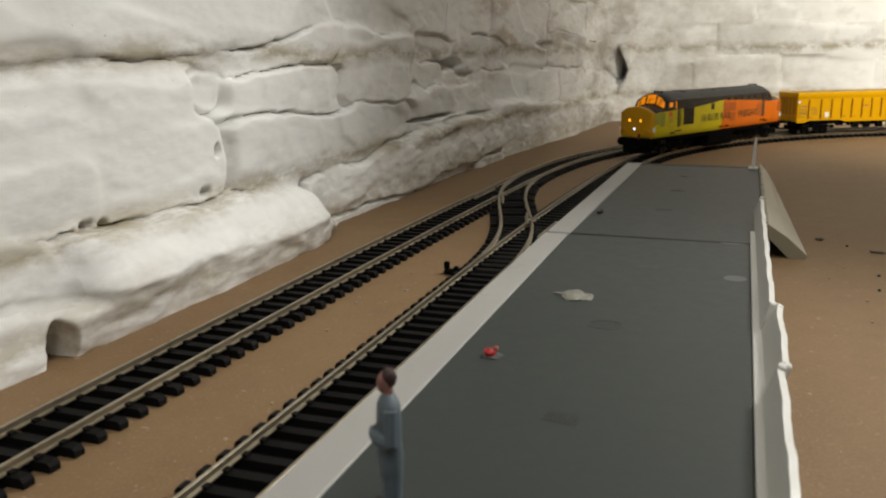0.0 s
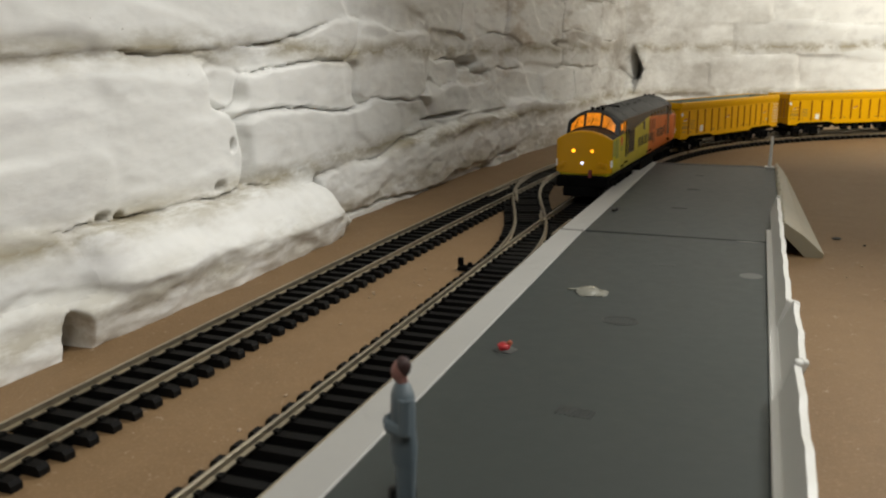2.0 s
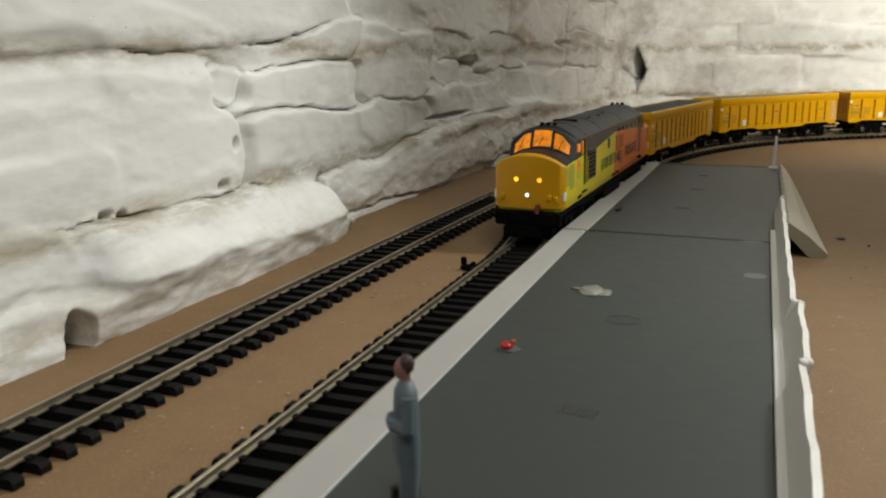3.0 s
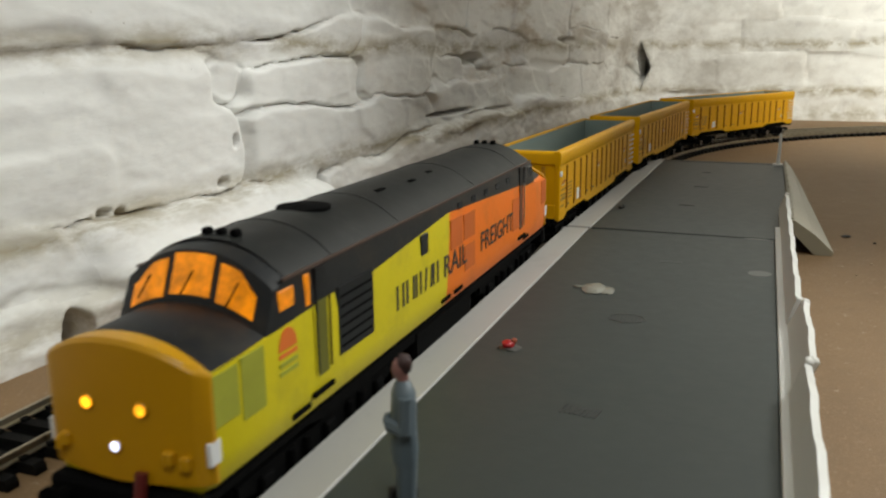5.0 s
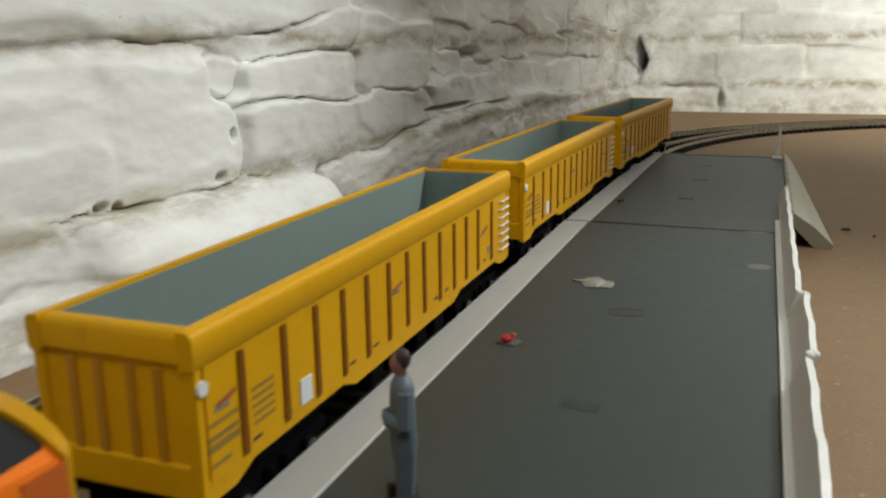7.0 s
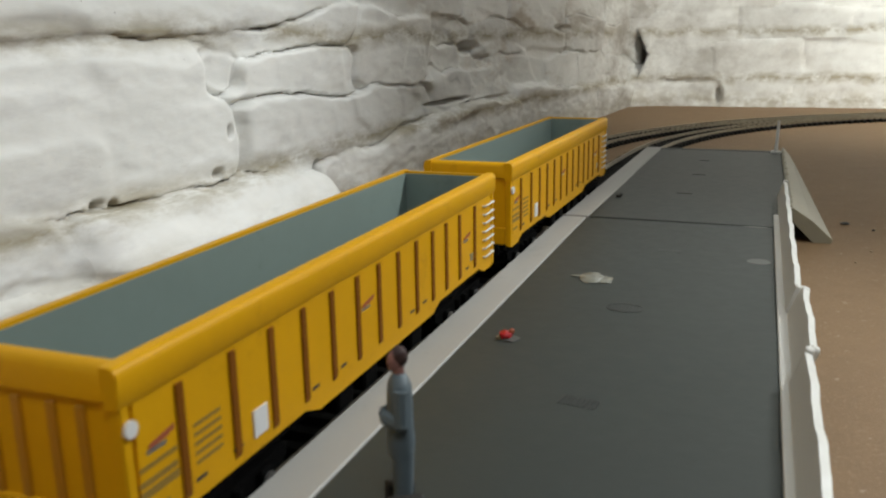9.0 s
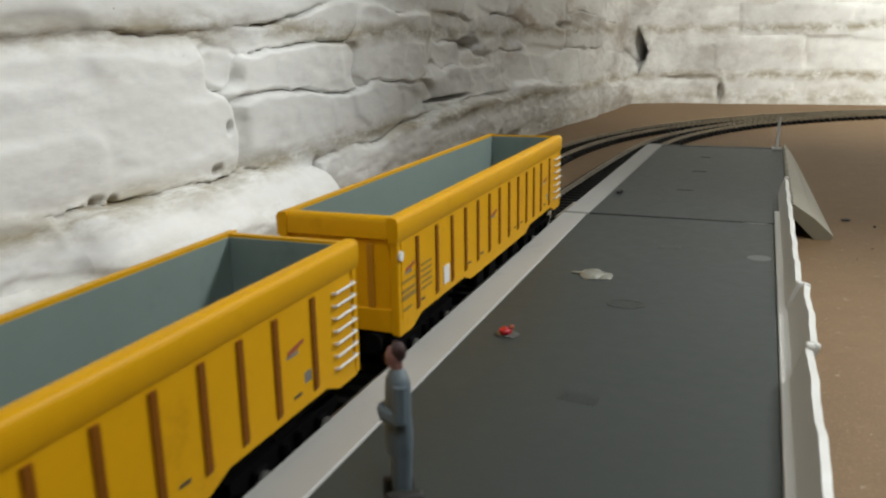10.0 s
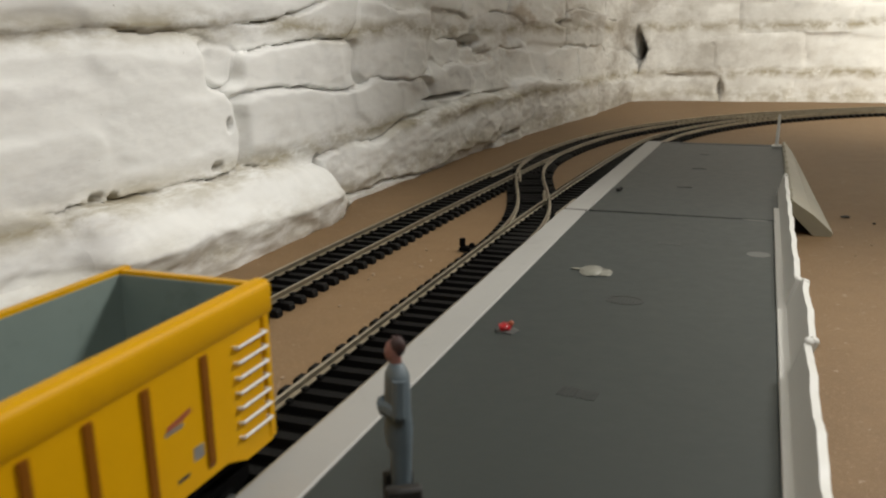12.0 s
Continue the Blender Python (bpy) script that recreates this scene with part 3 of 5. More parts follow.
def crossover():
    t = thing("crossover", "pair of black model railway points joining both tracks", "points", "tracks of the layout")
    p0, a0 = on_line(LINE_A, TOE_A)
    p3, a3 = on_line(LINE_B, TOE_B)
    d0, d3 = Vector((math.sin(a0), math.cos(a0), 0)), Vector((math.sin(a3), math.cos(a3), 0))
    mid = bez(p0, p0 + d0 * 0.135, p3 - d3 * 0.135, p3, 44)

    def normal(i):
        q = mid[min(i + 1, 44)] - mid[max(i - 1, 0)]
        q.normalize()
        return Vector((q.y, -q.x, 0))
    for off in (-0.0087, 0.0087):
        part("diverging_rail", rail_mesh([mid[i] + normal(i) * off for i in range(1, 44)]), M_RAIL, t, "curved nickel-silver closure rail")
    for i0, i1, off in ((13, 19, 0.0066), (25, 31, -0.0066)):
        part("check_rail", rail_mesh([mid[i] + normal(i) * off for i in range(i0, i1)]), M_RAIL, t)
    for line, s0 in ((LINE_A, 0.435), (LINE_B, 0.548)):
        off = 0.0066 if line is LINE_A else -0.0066
        part("check_rail", rail_mesh([on_line(line, s0 + k * 0.006 - 0.02, off)[0] for k in range(8)]), M_RAIL, t)
    run = 0.0
    me_cache = {}
    for i in range(1, 44):
        run += (mid[i] - mid[i - 1]).length
        if run < PITCH:
            continue
        run -= PITCH
        n = normal(i)
        ang = math.atan2(n.y, n.x)
        shared("sleeper", me_cache.setdefault("s", sleeper_mesh(0.0150)), t, Matrix.Translation(mid[i] + Vector((0, 0, -0.00006))) @ Matrix.Rotation(ang, 4, "Z"))
    # tie bar with its upright lug beside the near toe
    bm = bmesh.new()
    p, a = on_line(LINE_A, TOE_A + 0.004, -0.0195)
    box(bm, p.x - 0.001, p.x + 0.034, p.y - 0.0022, p.y + 0.0022, 0.0006, 0.0026, 0.0004)
    box(bm, p.x - 0.0012, p.x + 0.0012, p.y - 0.001, p.y + 0.001, 0.0026, 0.0062, 0.0003)
    box(bm, p.x + 0.0035, p.x + 0.0055, p.y - 0.001, p.y + 0.001, 0.0026, 0.0042, 0.0003)
    part("tie_bar", bm, M_BLACK, t, "black plastic tie bar with an upright lug")
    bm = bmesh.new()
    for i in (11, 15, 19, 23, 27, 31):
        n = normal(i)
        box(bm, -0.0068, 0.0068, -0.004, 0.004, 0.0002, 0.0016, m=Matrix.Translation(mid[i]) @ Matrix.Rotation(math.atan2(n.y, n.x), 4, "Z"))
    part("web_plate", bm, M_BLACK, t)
    return t


# ---- platform ----
DECK = 0.0125


def platform_section(y0, y1, x_left, x_right, turn, label):
    at = Matrix.Translation((x_left, y0, 0)) @ Matrix.Rotation(-radians(turn), 4, "Z")
    t = thing("station_platform", label, "platform", "platform sections", at=at)
    w, n, edge = x_right - x_left, y1 - y0 - 0.0006, 0.0115
    bm = bmesh.new()
    box(bm, edge + 0.0001, w, 0, n, DECK - 0.0025, DECK, 0.0004)
    part("deck", bm, M_DECK, t, "dark grey plastic deck with faint scuffs")
    bm = bmesh.new()
    box(bm, 0, edge, 0, n, DECK - 0.0022, DECK + 0.0002, 0.0004)
    part("edging", bm, M_EDGE, t, "off-white painted platform edge")
    bm = bmesh.new()
    box(bm, 0.002, w - 0.0015, 0.0012, n - 0.0012, 0, DECK - 0.0026, 0.0003)
    for k in range(int(n / 0.012)):
        box(bm, 0.0012, 0.0019, 0.003 + k * 0.012, 0.0042 + k * 0.012, 0, DECK - 0.0026)
    part("side_wall", bm, M_DECK_SIDE, t)
    return t


def decal_disc(bm, rx, ry, z0, z1, n=20, hole=0.0):
    ring = lambda k, z: [bm.verts.new((rx * k * math.cos(2 * math.pi * i / n), ry * k * math.sin(2 * math.pi * i / n), z)) for i in range(n)]
    lo, hi = ring(1, z0), ring(0.96, z1)
    for i in range(n):
        bm.faces.new((lo[i], lo[(i + 1) % n], hi[(i + 1) % n], hi[i]))
    if hole:
        inner, base = ring(hole, z1), ring(hole * 0.97, z0)
        for i in range(n):
            bm.faces.new((hi[i], hi[(i + 1) % n], inner[(i + 1) % n], inner[i]))
            bm.faces.new((inner[i], inner[(i + 1) % n], base[(i + 1) % n], base[i]))
    else:
        bm.faces.new(hi)
    bmesh.ops.recalc_face_normals(bm, faces=bm.faces[:])


def platform_bits():
    p = platform_section(0.063, 0.3942, -0.0862, 0.0085, 0.0, "grey plastic model station platform with a white edge")
    # moulded marks in the deck: an oval, a slotted patch, a row of strokes
    bm = bmesh.new()
    decal_disc(bm, 0.0062, 0.0048, DECK - 0.0003, DECK + 0.00012, 28, 0.86)
    for k in range(9):
        x = -0.0045 + k * 0.00112
        h = 0.0036 * math.sqrt(max(0.05, 1 - (x / 0.0055) ** 2))
        box(bm, x - 0.00022, x + 0.00022, -h, h, DECK - 0.0003, DECK + 0.0001)
    part("oval_mark", bm, M_MOULD, p).location = (0.0500, 0.197, 0)
    bm = bmesh.new()
    for k in range(8):
        box(bm, -0.0046 + k * 0.0012, -0.0040 + k * 0.0012, -0.0024, 0.0026, DECK - 0.0003, DECK + 0.00012, m=Matrix.Rotation(-0.12, 4, "Z"))
    part("slot_mark", bm, M_MOULD, p).location = (0.0505, 0.1222, 0)
    bm = bmesh.new()
    for k in range(7):
        box(bm, -0.0042 + k * 0.0013, -0.0036 + k * 0.0013, -0.002, 0.002, DECK - 0.0003, DECK + 0.0001)
    part("stroke_mark", bm, M_MOULD, p).location = (0.0555, 0.276, 0)
    for cx, cy, rx, ry in ((0.0872, 0.330, 0.0058, 0.0012), (0.0890, 0.268, 0.0045, 0.0045)):
        bm = bmesh.new()
        decal_disc(bm, rx, ry, DECK - 0.0002, DECK + 0.00006, 18)
        part("scuff_mark", bm, M_SCUFF, p, "pale glossy scuff").location = (cx, cy, 0)
    q = platform_section(0.3970, 0.664, -0.0858, 0.0125, 1.15, "grey plastic platform end section with a white edge")
    for x, y, w in ((0.0485, 0.073, 0.0040), (0.0500, 0.140, 0.0042), (0.0480, 0.203, 0.003)):
        bm = bmesh.new()
        box(bm, x - w, x + w, y - 0.0006, y + 0.0007, DECK - 0.0003, DECK + 0.0002)
        part("slot_mark", bm, M_MARK, q, "narrow dark slot")
    bm = bmesh.new()
    box(bm, 0.0106, 0.0955, 0.2585, 0.2595, DECK - 0.0003, DECK + 0.0002)
    part("end_groove", bm, M_MARK, q)

    def bit(name, label, cat, x, y, z, build, mats, smooth=True):
        bm = bmesh.new()
        build(bm)
        ob = tagged(new(name, mesh_of(name, bm, mats, smooth)), label, cat)
        ob.location = (x, y, z)
        return ob
    def glue(bm):
        lump(bm, 0.0042, 0.0066, 0.0012, 3, mat=0)
        lump(bm, 0.0030, 0.0050, 0.0005, 4, Matrix.Translation((0.0046, -0.0006, -0.0001)))
        lump(bm, 0.0030, 0.0012, 0.0005, 5, Matrix.Translation((-0.0050, 0.0012, -0.0001)))
    bit("glue_blob", "dried pale glue blob on the grey platform", "glue blob", -0.0523, 0.290, DECK + 0.0003, glue, M_GLUE)

    def scrap(bm):
        lump(bm, 0.0018, 0.0024, 0.0012, 6, Matrix.Translation((0, 0, 0.0008)), 0, 0.5)
        lump(bm, 0.0008, 0.0010, 0.0008, 8, Matrix.Translation((0.0014, 0.0012, 0.0016)), 1, 0.5)
        lump(bm, 0.0036, 0.0030, 0.0003, 9, Matrix.Translation((0.0006, 0, -0.0001)), 2, 0.3)
    bit("lamp_socket", "broken red and white plastic lamp stub glued to the platform", "plastic stub", -0.0642, 0.2218, DECK + 0.0003, scrap, [M_RED, M_RUST, M_SCUFF])

    def dot(bm):
        lump(bm, 0.0014, 0.0022, 0.0010, 10, None, 0, 0.5)
        lump(bm, 0.0009, 0.0012, 0.0010, 11, Matrix.Translation((0.0012, 0.0012, 0.0003)), 0, 0.5)
    bit("dark_crumb", "small dark crumb lying on the grey platform", "crumb", -0.0683, 0.4497, DECK + 0.0007, dot, M_MARK)
    for x, y, w, h, r in ((0.0440, 0.4710, 0.0030, 0.0016, 10), (0.0690, 0.4475, 0.0048, 0.0012, -12), (0.0560, 0.4580, 0.0009, 0.0006, 20), (0.0600, 0.375, 0.0008, 0.0006, 0), (0.063, 0.40, 0.0009, 0.0006, 30)):
        def flake(bm, w=w, h=h):
            lump(bm, w * 0.8, h * 1.3, 0.0005, w * 900, None, 0, 0.7)
        ob = bit("dark_flake", "dark flake of debris lying on the fibreboard", "debris flake", x, y, 0.0004, flake, M_MARK)
        ob.rotation_euler = (0, 0, radians(r))
    for k in range(26):
        def crumb(bm, k=k):
            lump(bm, random.uniform(0.0003, 0.0008), random.uniform(0.0004, 0.0010), 0.0004, k + 40, None, 0, 0.5, 1)
        rng = random.Random(k)
        x, y = (rng.uniform(0.03, 0.12), rng.uniform(0.22, 0.42)) if k < 14 else (rng.uniform(-0.147, -0.122), rng.uniform(0.17, 0.36))
        tagged(bit("sawdust_crumb", "pale sawdust crumb on the fibreboard", "debris", x, y, 0.0003, crumb, M_DUST), group="sawdust crumbs")


def fence():
    """White plastic fence strip along the back of the near section, in leaning lengths."""
    t = thing("picket_fence", "white plastic picket fence leaning out along the platform back", "fence")
    bm = bmesh.new()
    box(bm, 0.0086, 0.0118, 0.075, 0.421, DECK - 0.004, DECK + 0.0006, 0.0003)
    part("base_strip", bm, M_WHITE, t, "flat white base strip")
    for y0, y1, x, lean, h in ((0.268, 0.472, 0.0114, 16, 0.0110), (0.212, 0.2675, 0.0116, 23, 0.0120), (0.070, 0.2115, 0.0110, 17, 0.0126)):
        m = Matrix.Translation((x, 0, DECK - 0.001)) @ Matrix.Rotation(radians(lean), 4, "Y")
        bm = bmesh.new()
        steps = int((y1 - y0) / 0.0040)
        rim = [(y0 + (y1 - y0) * k / steps, h - 0.0010 - 0.0004 * math.sin(k * 0.8) - 0.0002 * math.sin(k * 1.9 + y0 * 90)) for k in range(steps + 1)]
        prism(bm, [(y0, -0.002)] + rim + [(y1, -0.002)], "x", -0.0009, 0.0009)
        bmesh.ops.transform(bm, matrix=m, verts=bm.verts[:])
        part("panel", bm, M_WHITE, t)
        bm = bmesh.new()
        box(bm, 0.0008, 0.0018, y0, y1, h - 0.0075, h - 0.0058, 0.0002, m)
        part("rail", bm, M_WHITE, t)
        y = y0 + 0.003
        while y < y1 - 0.010:
            bm = bmesh.new()
            prism(bm, [(y, 0), (y + 0.0058, 0), (y + 0.0058, h - 0.0044), (y + 0.0029, h - 0.0030), (y, h - 0.0044)], "x", 0.0008, 0.0013)
            bmesh.ops.transform(bm, matrix=m, verts=bm.verts[:])
            part("picket", bm, M_WHITE, t)
            y += 0.0082
        for yy in (y0 + 0.0002, y1 - 0.003):
            bm = bmesh.new()
            box(bm, -0.00095, 0.0012, yy, yy + 0.0028, -0.001, h - 0.0004, 0.0004, m)
            part("post", bm, M_WHITE, t)
    p = thing("marker_post", "white plastic post on a square foot at the platform end", "post")
    bm = bmesh.new()
    box(bm, 0.0085, 0.0150, 0.6470, 0.6535, DECK, DECK + 0.0014, 0.0003)
    part("foot", bm, M_WHITE, p)
    bm = bmesh.new()
    rod(bm, (0.0118, 0.650, DECK + 0.0012), (0.0124, 0.650, DECK + 0.0230), 0.0013, 8, 0, 0.0009)
    part("shaft", bm, M_WHITE, p)
    s = thing("leaning_panel", "cream plastic platform panel leaning against the platform side", "panel")
    bm = bmesh.new()
    prism(bm, [(0.0150, 0.0118), (0.0152, 0.0152), (0.0172, 0.0160), (0.0262, 0.0100), (0.0352, 0.0018), (0.0345, 0.0), (0.0268, 0.0)], "y", 0.424, 0.655)
    for v in bm.verts:
        if v.co.y > 0.6:
            v.co.x = 0.0160 + (v.co.x - 0.0160) * 0.55
    part("sheet", bm, M_CREAM, s)
    bm = bmesh.new()
    for k in range(9):
        y = 0.426 + k * 0.0245
        lump(bm, 0.0011, 0.004, 0.0008, k, Matrix.Translation((0.0165, y + 0.006, 0.0158)), 0, 0.6, 1)
    part("ragged_rim", bm, M_CREAM, s)


FIG = (-0.0546, 0.1242)


def figurine():
    """Standing painted figure, one plain mesh, bags at its feet."""
    bm = bmesh.new()
    for dx in (-0.0011, 0.0013):
        rod(bm, (dx, 0, 0.0004), (dx * 0.9, 0.0002, 0.0105), 0.0011, 10, 0, 0.0015)
        lump(bm, 0.0011, 0.0018, 0.0006, 2, Matrix.Translation((dx, -0.0006, 0.0006)), 2, 0.1)
    prof = [(0.0095, 0.0026, 0.0018), (0.0112, 0.0029, 0.0020), (0.0135, 0.0027, 0.0018), (0.0160, 0.0029, 0.0018), (0.0180, 0.0029, 0.0017), (0.0191, 0.0020, 0.0012), (0.0196, 0.0008, 0.0008)]
    rings = [[(rx * math.cos(2 * math.pi * i / 16), ry * math.sin(2 * math.pi * i / 16), z) for i in range(17)] for z, rx, ry in prof]
    loft(bm, [r[:-1] + [r[0]] for r in rings], caps=False)
    for sx in (-1, 1):
        rod(bm, (sx * 0.0027, 0.0000, 0.0182), (sx * 0.0032, -0.0002, 0.0140), 0.0010, 8)
        rod(bm, (sx * 0.0032, -0.0002, 0.0142), (sx * 0.0008, -0.0021, 0.0144), 0.0009, 8)
        lump(bm, 0.0008, 0.0008, 0.0007, 5, Matrix.Translation((sx * 0.0006, -0.0022, 0.0145)), 0, 0.1, 1)
    lump(bm, 0.0009, 0.00115, 0.0014, 1, Matrix.Translation((0, -0.0005, 0.0210)), 1, 0.15)
    lump(bm, 0.0011, 0.00120, 0.0013, 3, Matrix.Translation((0, 0.0001, 0.0215)), 3, 0.2)
    rod(bm, (0, 0, 0.0192), (0, -0.0001, 0.0204), 0.0008, 8, 1)
    box(bm, -0.0042, -0.0026, -0.0022, 0.0022, 0.0003, 0.0046, 0.0004, mat=2)
    box(bm, 0.0028, 0.0048, -0.0026, 0.0026, 0.0003, 0.0056, 0.0004, mat=2)
    bmesh.ops.remove_doubles(bm, verts=bm.verts[:], dist=0.00001)
    ob = new("figurine", mesh_of("figurine", bm, [M_BLUE, M_SKIN, M_MARK, M_HAIR], True))
    ob.matrix_world = Matrix.Translation((FIG[0], FIG[1], DECK)) @ Matrix.Rotation(radians(-60), 4, "Z") @ Matrix.Diagonal((1.22, 1.25, 1.48, 1))
    tagged(ob, "small painted blue-grey passenger figurine standing with dark bags", "figurine")


# ---- rolling stock (length along y, front towards -y, origin on the baseboard under the middle) ----
def wheelset(r, parent, y, name="wheelset"):
    bm = bmesh.new()
    for sx in (-1, 1):
        rod(bm, (sx * 0.0070, 0, 0), (sx * 0.0078, 0, 0), r + 0.0007, 20)
        rod(bm, (sx * 0.0078, 0, 0), (sx * 0.0098, 0, 0), r, 20)
        for k in range(4):
            a = k * math.pi / 2
            rod(bm, (sx * 0.0098, r * 0.5 * math.cos(a), r * 0.5 * math.sin(a)), (sx * 0.0101, r * 0.5 * math.cos(a), r * 0.5 * math.sin(a)), r * 0.17, 6, 1)
    rod(bm, (-0.0105, 0, 0), (0.0105, 0, 0), 0.0009, 8, 1)
    ob = part(name, bm, [M_WHEEL, M_BLACK], parent, "blackened metal wheelset", True)
    ob.location = (0, y, RAIL_TOP + r)
    return ob


def bogie(parent, y, axles, r, half, ringed=False):
    bm = bmesh.new()
    z = RAIL_TOP + r
    n = max(axles) + 0.009
    for sx in (-1, 1):
        x0, x1 = sorted((sx * (half - 0.0022), sx * half))
        prism(bm, [(-n, z + 0.001), (-n * 0.6, z - 0.0022), (n * 0.6, z - 0.0022), (n, z + 0.001), (n, z + 0.0035), (-n, z + 0.0035)], "x", x0, x1)
        for a in axles:
            box(bm, min(sx * half, sx * (half + 0.0014)), max(sx * half, sx * (half + 0.0014)), a - 0.0022, a + 0.0022, z - 0.0026, z + 0.0026, 0.0005)
        for a0, a1 in zip(axles, axles[1:]):
            for k in (0.38, 0.62):
                c = a0 + (a1 - a0) * k
                rod(bm, (sx * (half + 0.0006), c, z - 0.002), (sx * (half + 0.0006), c, z + 0.003), 0.0010, 8)
        rod(bm, (sx * (half + 0.001), -n * 0.75, z - 0.0042), (sx * (half + 0.001), -n * 0.5, z - 0.0058), 0.0004, 6)
    box(bm, -half + 0.001, half - 0.001, -0.0045, 0.0045, z - 0.001, z + 0.0045, 0.0004)
    for sy in (-1, 1):
        box(bm, -half + 0.001, half - 0.001, sy * n - 0.001, sy * n + 0.001, z, z + 0.003)
    b = part("bogie", bm, M_BLACK, parent, "black bogie frame")
    b.location = (0, y, 0)
    for a in axles:
        wheelset(r, b, a)
    if ringed:
        for sx in (-1, 1):
            for a in axles:
                bm = bmesh.new()
                rod(bm, (sx * (half + 0.0014), a, z), (sx * (half + 0.0020), a, z), 0.0019, 14)
                rod(bm, (sx * (half + 0.0019), a, z), (sx * (half + 0.0022), a, z), 0.0011, 10, 1)
                part("axle_cap", bm, [M_STEEL, M_BLACK], b, "pale round axle cap")
    return b


def lettering(text, size, parent, x, y, z, squeeze, mat, name="lettering"):
    """Raised letters on the side that faces +x, reading towards +y."""
    cu = bpy.data.curves.new("letters", "FONT")
    cu.body, cu.size, cu.extrude, cu.resolution_u = text, size, 0.00006, 3
    cu.offset = size * 0.006
    tmp = new("letters", cu)
    bpy.context.view_layer.update()
    me = bpy.data.meshes.new_from_object(tmp.evaluated_get(bpy.context.evaluated_depsgraph_get()))
    bpy.data.objects.remove(tmp)
    me.materials.clear()
    me.materials.append(mat)
    ob = new(name, me)
    ob.parent = parent
    ob.matrix_basis = Matrix.Translation((x, y, z)) @ Matrix(((0, 0, 1, 0), (squeeze, 0, 0, 0), (0, 1, 0, 0), (0, 0, 0, 1)))
    return ob


HALF = 0.1221
# darkened lime and orange: shade of the door recess painted into the plates
M_DOOR = plain("shaded_lime_door", (0.13, 0.125, 0.012), 0.5)
M_DOOR_REAR = plain("shaded_orange_door", (0.12, 0.028, 0.005), 0.5)


def loco():
    t = thing("diesel_locomotive", "lime, orange and black model diesel locomotive with lit amber cab", "locomotive")

    def z_at(x, zs, zc, hw=0.0172):
        return zs + (zc - zs) * (1 - min(1, abs(x) / hw) ** 2.2)

    def ring(u, hw, zs, zc):
        low = [(hw - 0.0018, 0.0212), (hw - 0.0004, 0.0228), (hw, 0.0275), (hw, 0.0415), (hw - 0.0003, (0.0415 + zs) / 2 + 0.001)]
        right = [(x, z) for x, z in low]
        arc = [((hw - 0.0006) * math.cos(math.pi * i / 20), 0) for i in range(0, 21)]
        arc = [(x, z_at(x, zs, zc, hw - 0.0006)) for x, _ in arc]
        pts = right + arc + [(-x, z) for x, z in right[::-1]]
        return [(x, u - HALF, z) for x, z in pts]
    bm = bmesh.new()
    loft(bm, [ring(0.0030, 0.0168, 0.0424, 0.0478), ring(0.0050, 0.0172, 0.0426, 0.0481), ring(0.0058, 0.0176, 0.0430, 0.0486), ring(0.0222, 0.0176, 0.0440, 0.0492), ring(0.0262, 0.0176, 0.0518, 0.0588),
              ring(0.0300, 0.0176, 0.0529, 0.0597), ring(0.0600, 0.0176, 0.0530, 0.0600), ring(0.1221, 0.0176, 0.0530, 0.0600), ring(0.1842, 0.0176, 0.0530, 0.0600),
              ring(0.2142, 0.0176, 0.0529, 0.0597), ring(0.2180, 0.0176, 0.0518, 0.0588), ring(0.2220, 0.0176, 0.0440, 0.0492), ring(0.2384, 0.0176, 0.0430, 0.0486), ring(0.2392, 0.0172, 0.0426, 0.0481), ring(0.2412, 0.0168, 0.0424, 0.0478)])
    part("body", bm, M_LIVERY, t, "lime and orange sides under a black upper band", True)

    def front(u0, sgn, name, label):
        """The bowed end panel of a nose."""
        bm = bmesh.new()
        rings = []
        for i in range(25):
            x = -0.01768 + 0.03536 * i / 24
            k = abs(x) / 0.01768
            y = 0.0026 * k ** 2.2 + (0.0012 if k > 0.97 else 0)
            top, yb = z_at(x, 0.0432, 0.0490, 0.01768), 0.0046
            rings.append([(x, sgn * y + u0, 0.0232 - 0.0006 * (1 - k)), (x, sgn * y + u0, top - 0.0008), (x, sgn * (y + 0.0008) + u0, top), (x, sgn * yb + u0, top), (x, sgn * yb + u0, 0.0228)])
        rows = [[bm.verts.new(p) for p in r] for r in rings]
        for r0, r1 in zip(rows, rows[1:]):
            for i in range(5):
                bm.faces.new((r0[i], r0[(i + 1) % 5], r1[(i + 1) % 5], r1[i]))
        bm.faces.new(rows[0])
        bm.faces.new(rows[-1])
        bmesh.ops.recalc_face_normals(bm, faces=bm.faces[:])
        return part(name, bm, M_NOSE, t, label, True)
    front(-HALF, 1, "nose_front", "rounded warning-yellow nose panel")
    front(HALF, -1, "nose_back", "rounded warning-yellow nose panel")

    # roof skin with panel lines, fan grilles, horns
    bm = bmesh.new()
    arc = lambda u, g: [(0.0169 * math.cos(math.pi * i / 24), u - HALF, z_at(0.0169 * math.cos(math.pi * i / 24), 0.0530, 0.0600, 0.0169) + g) for i in range(25)]
    loft(bm, [arc(0.0306, 0.0002), arc(0.0900, 0.00025), arc(0.1500, 0.00025), arc(0.2136, 0.0002)], caps=False)
    part("roof", bm, M_ROOF, t, "dark grey weathered curved roof", True)
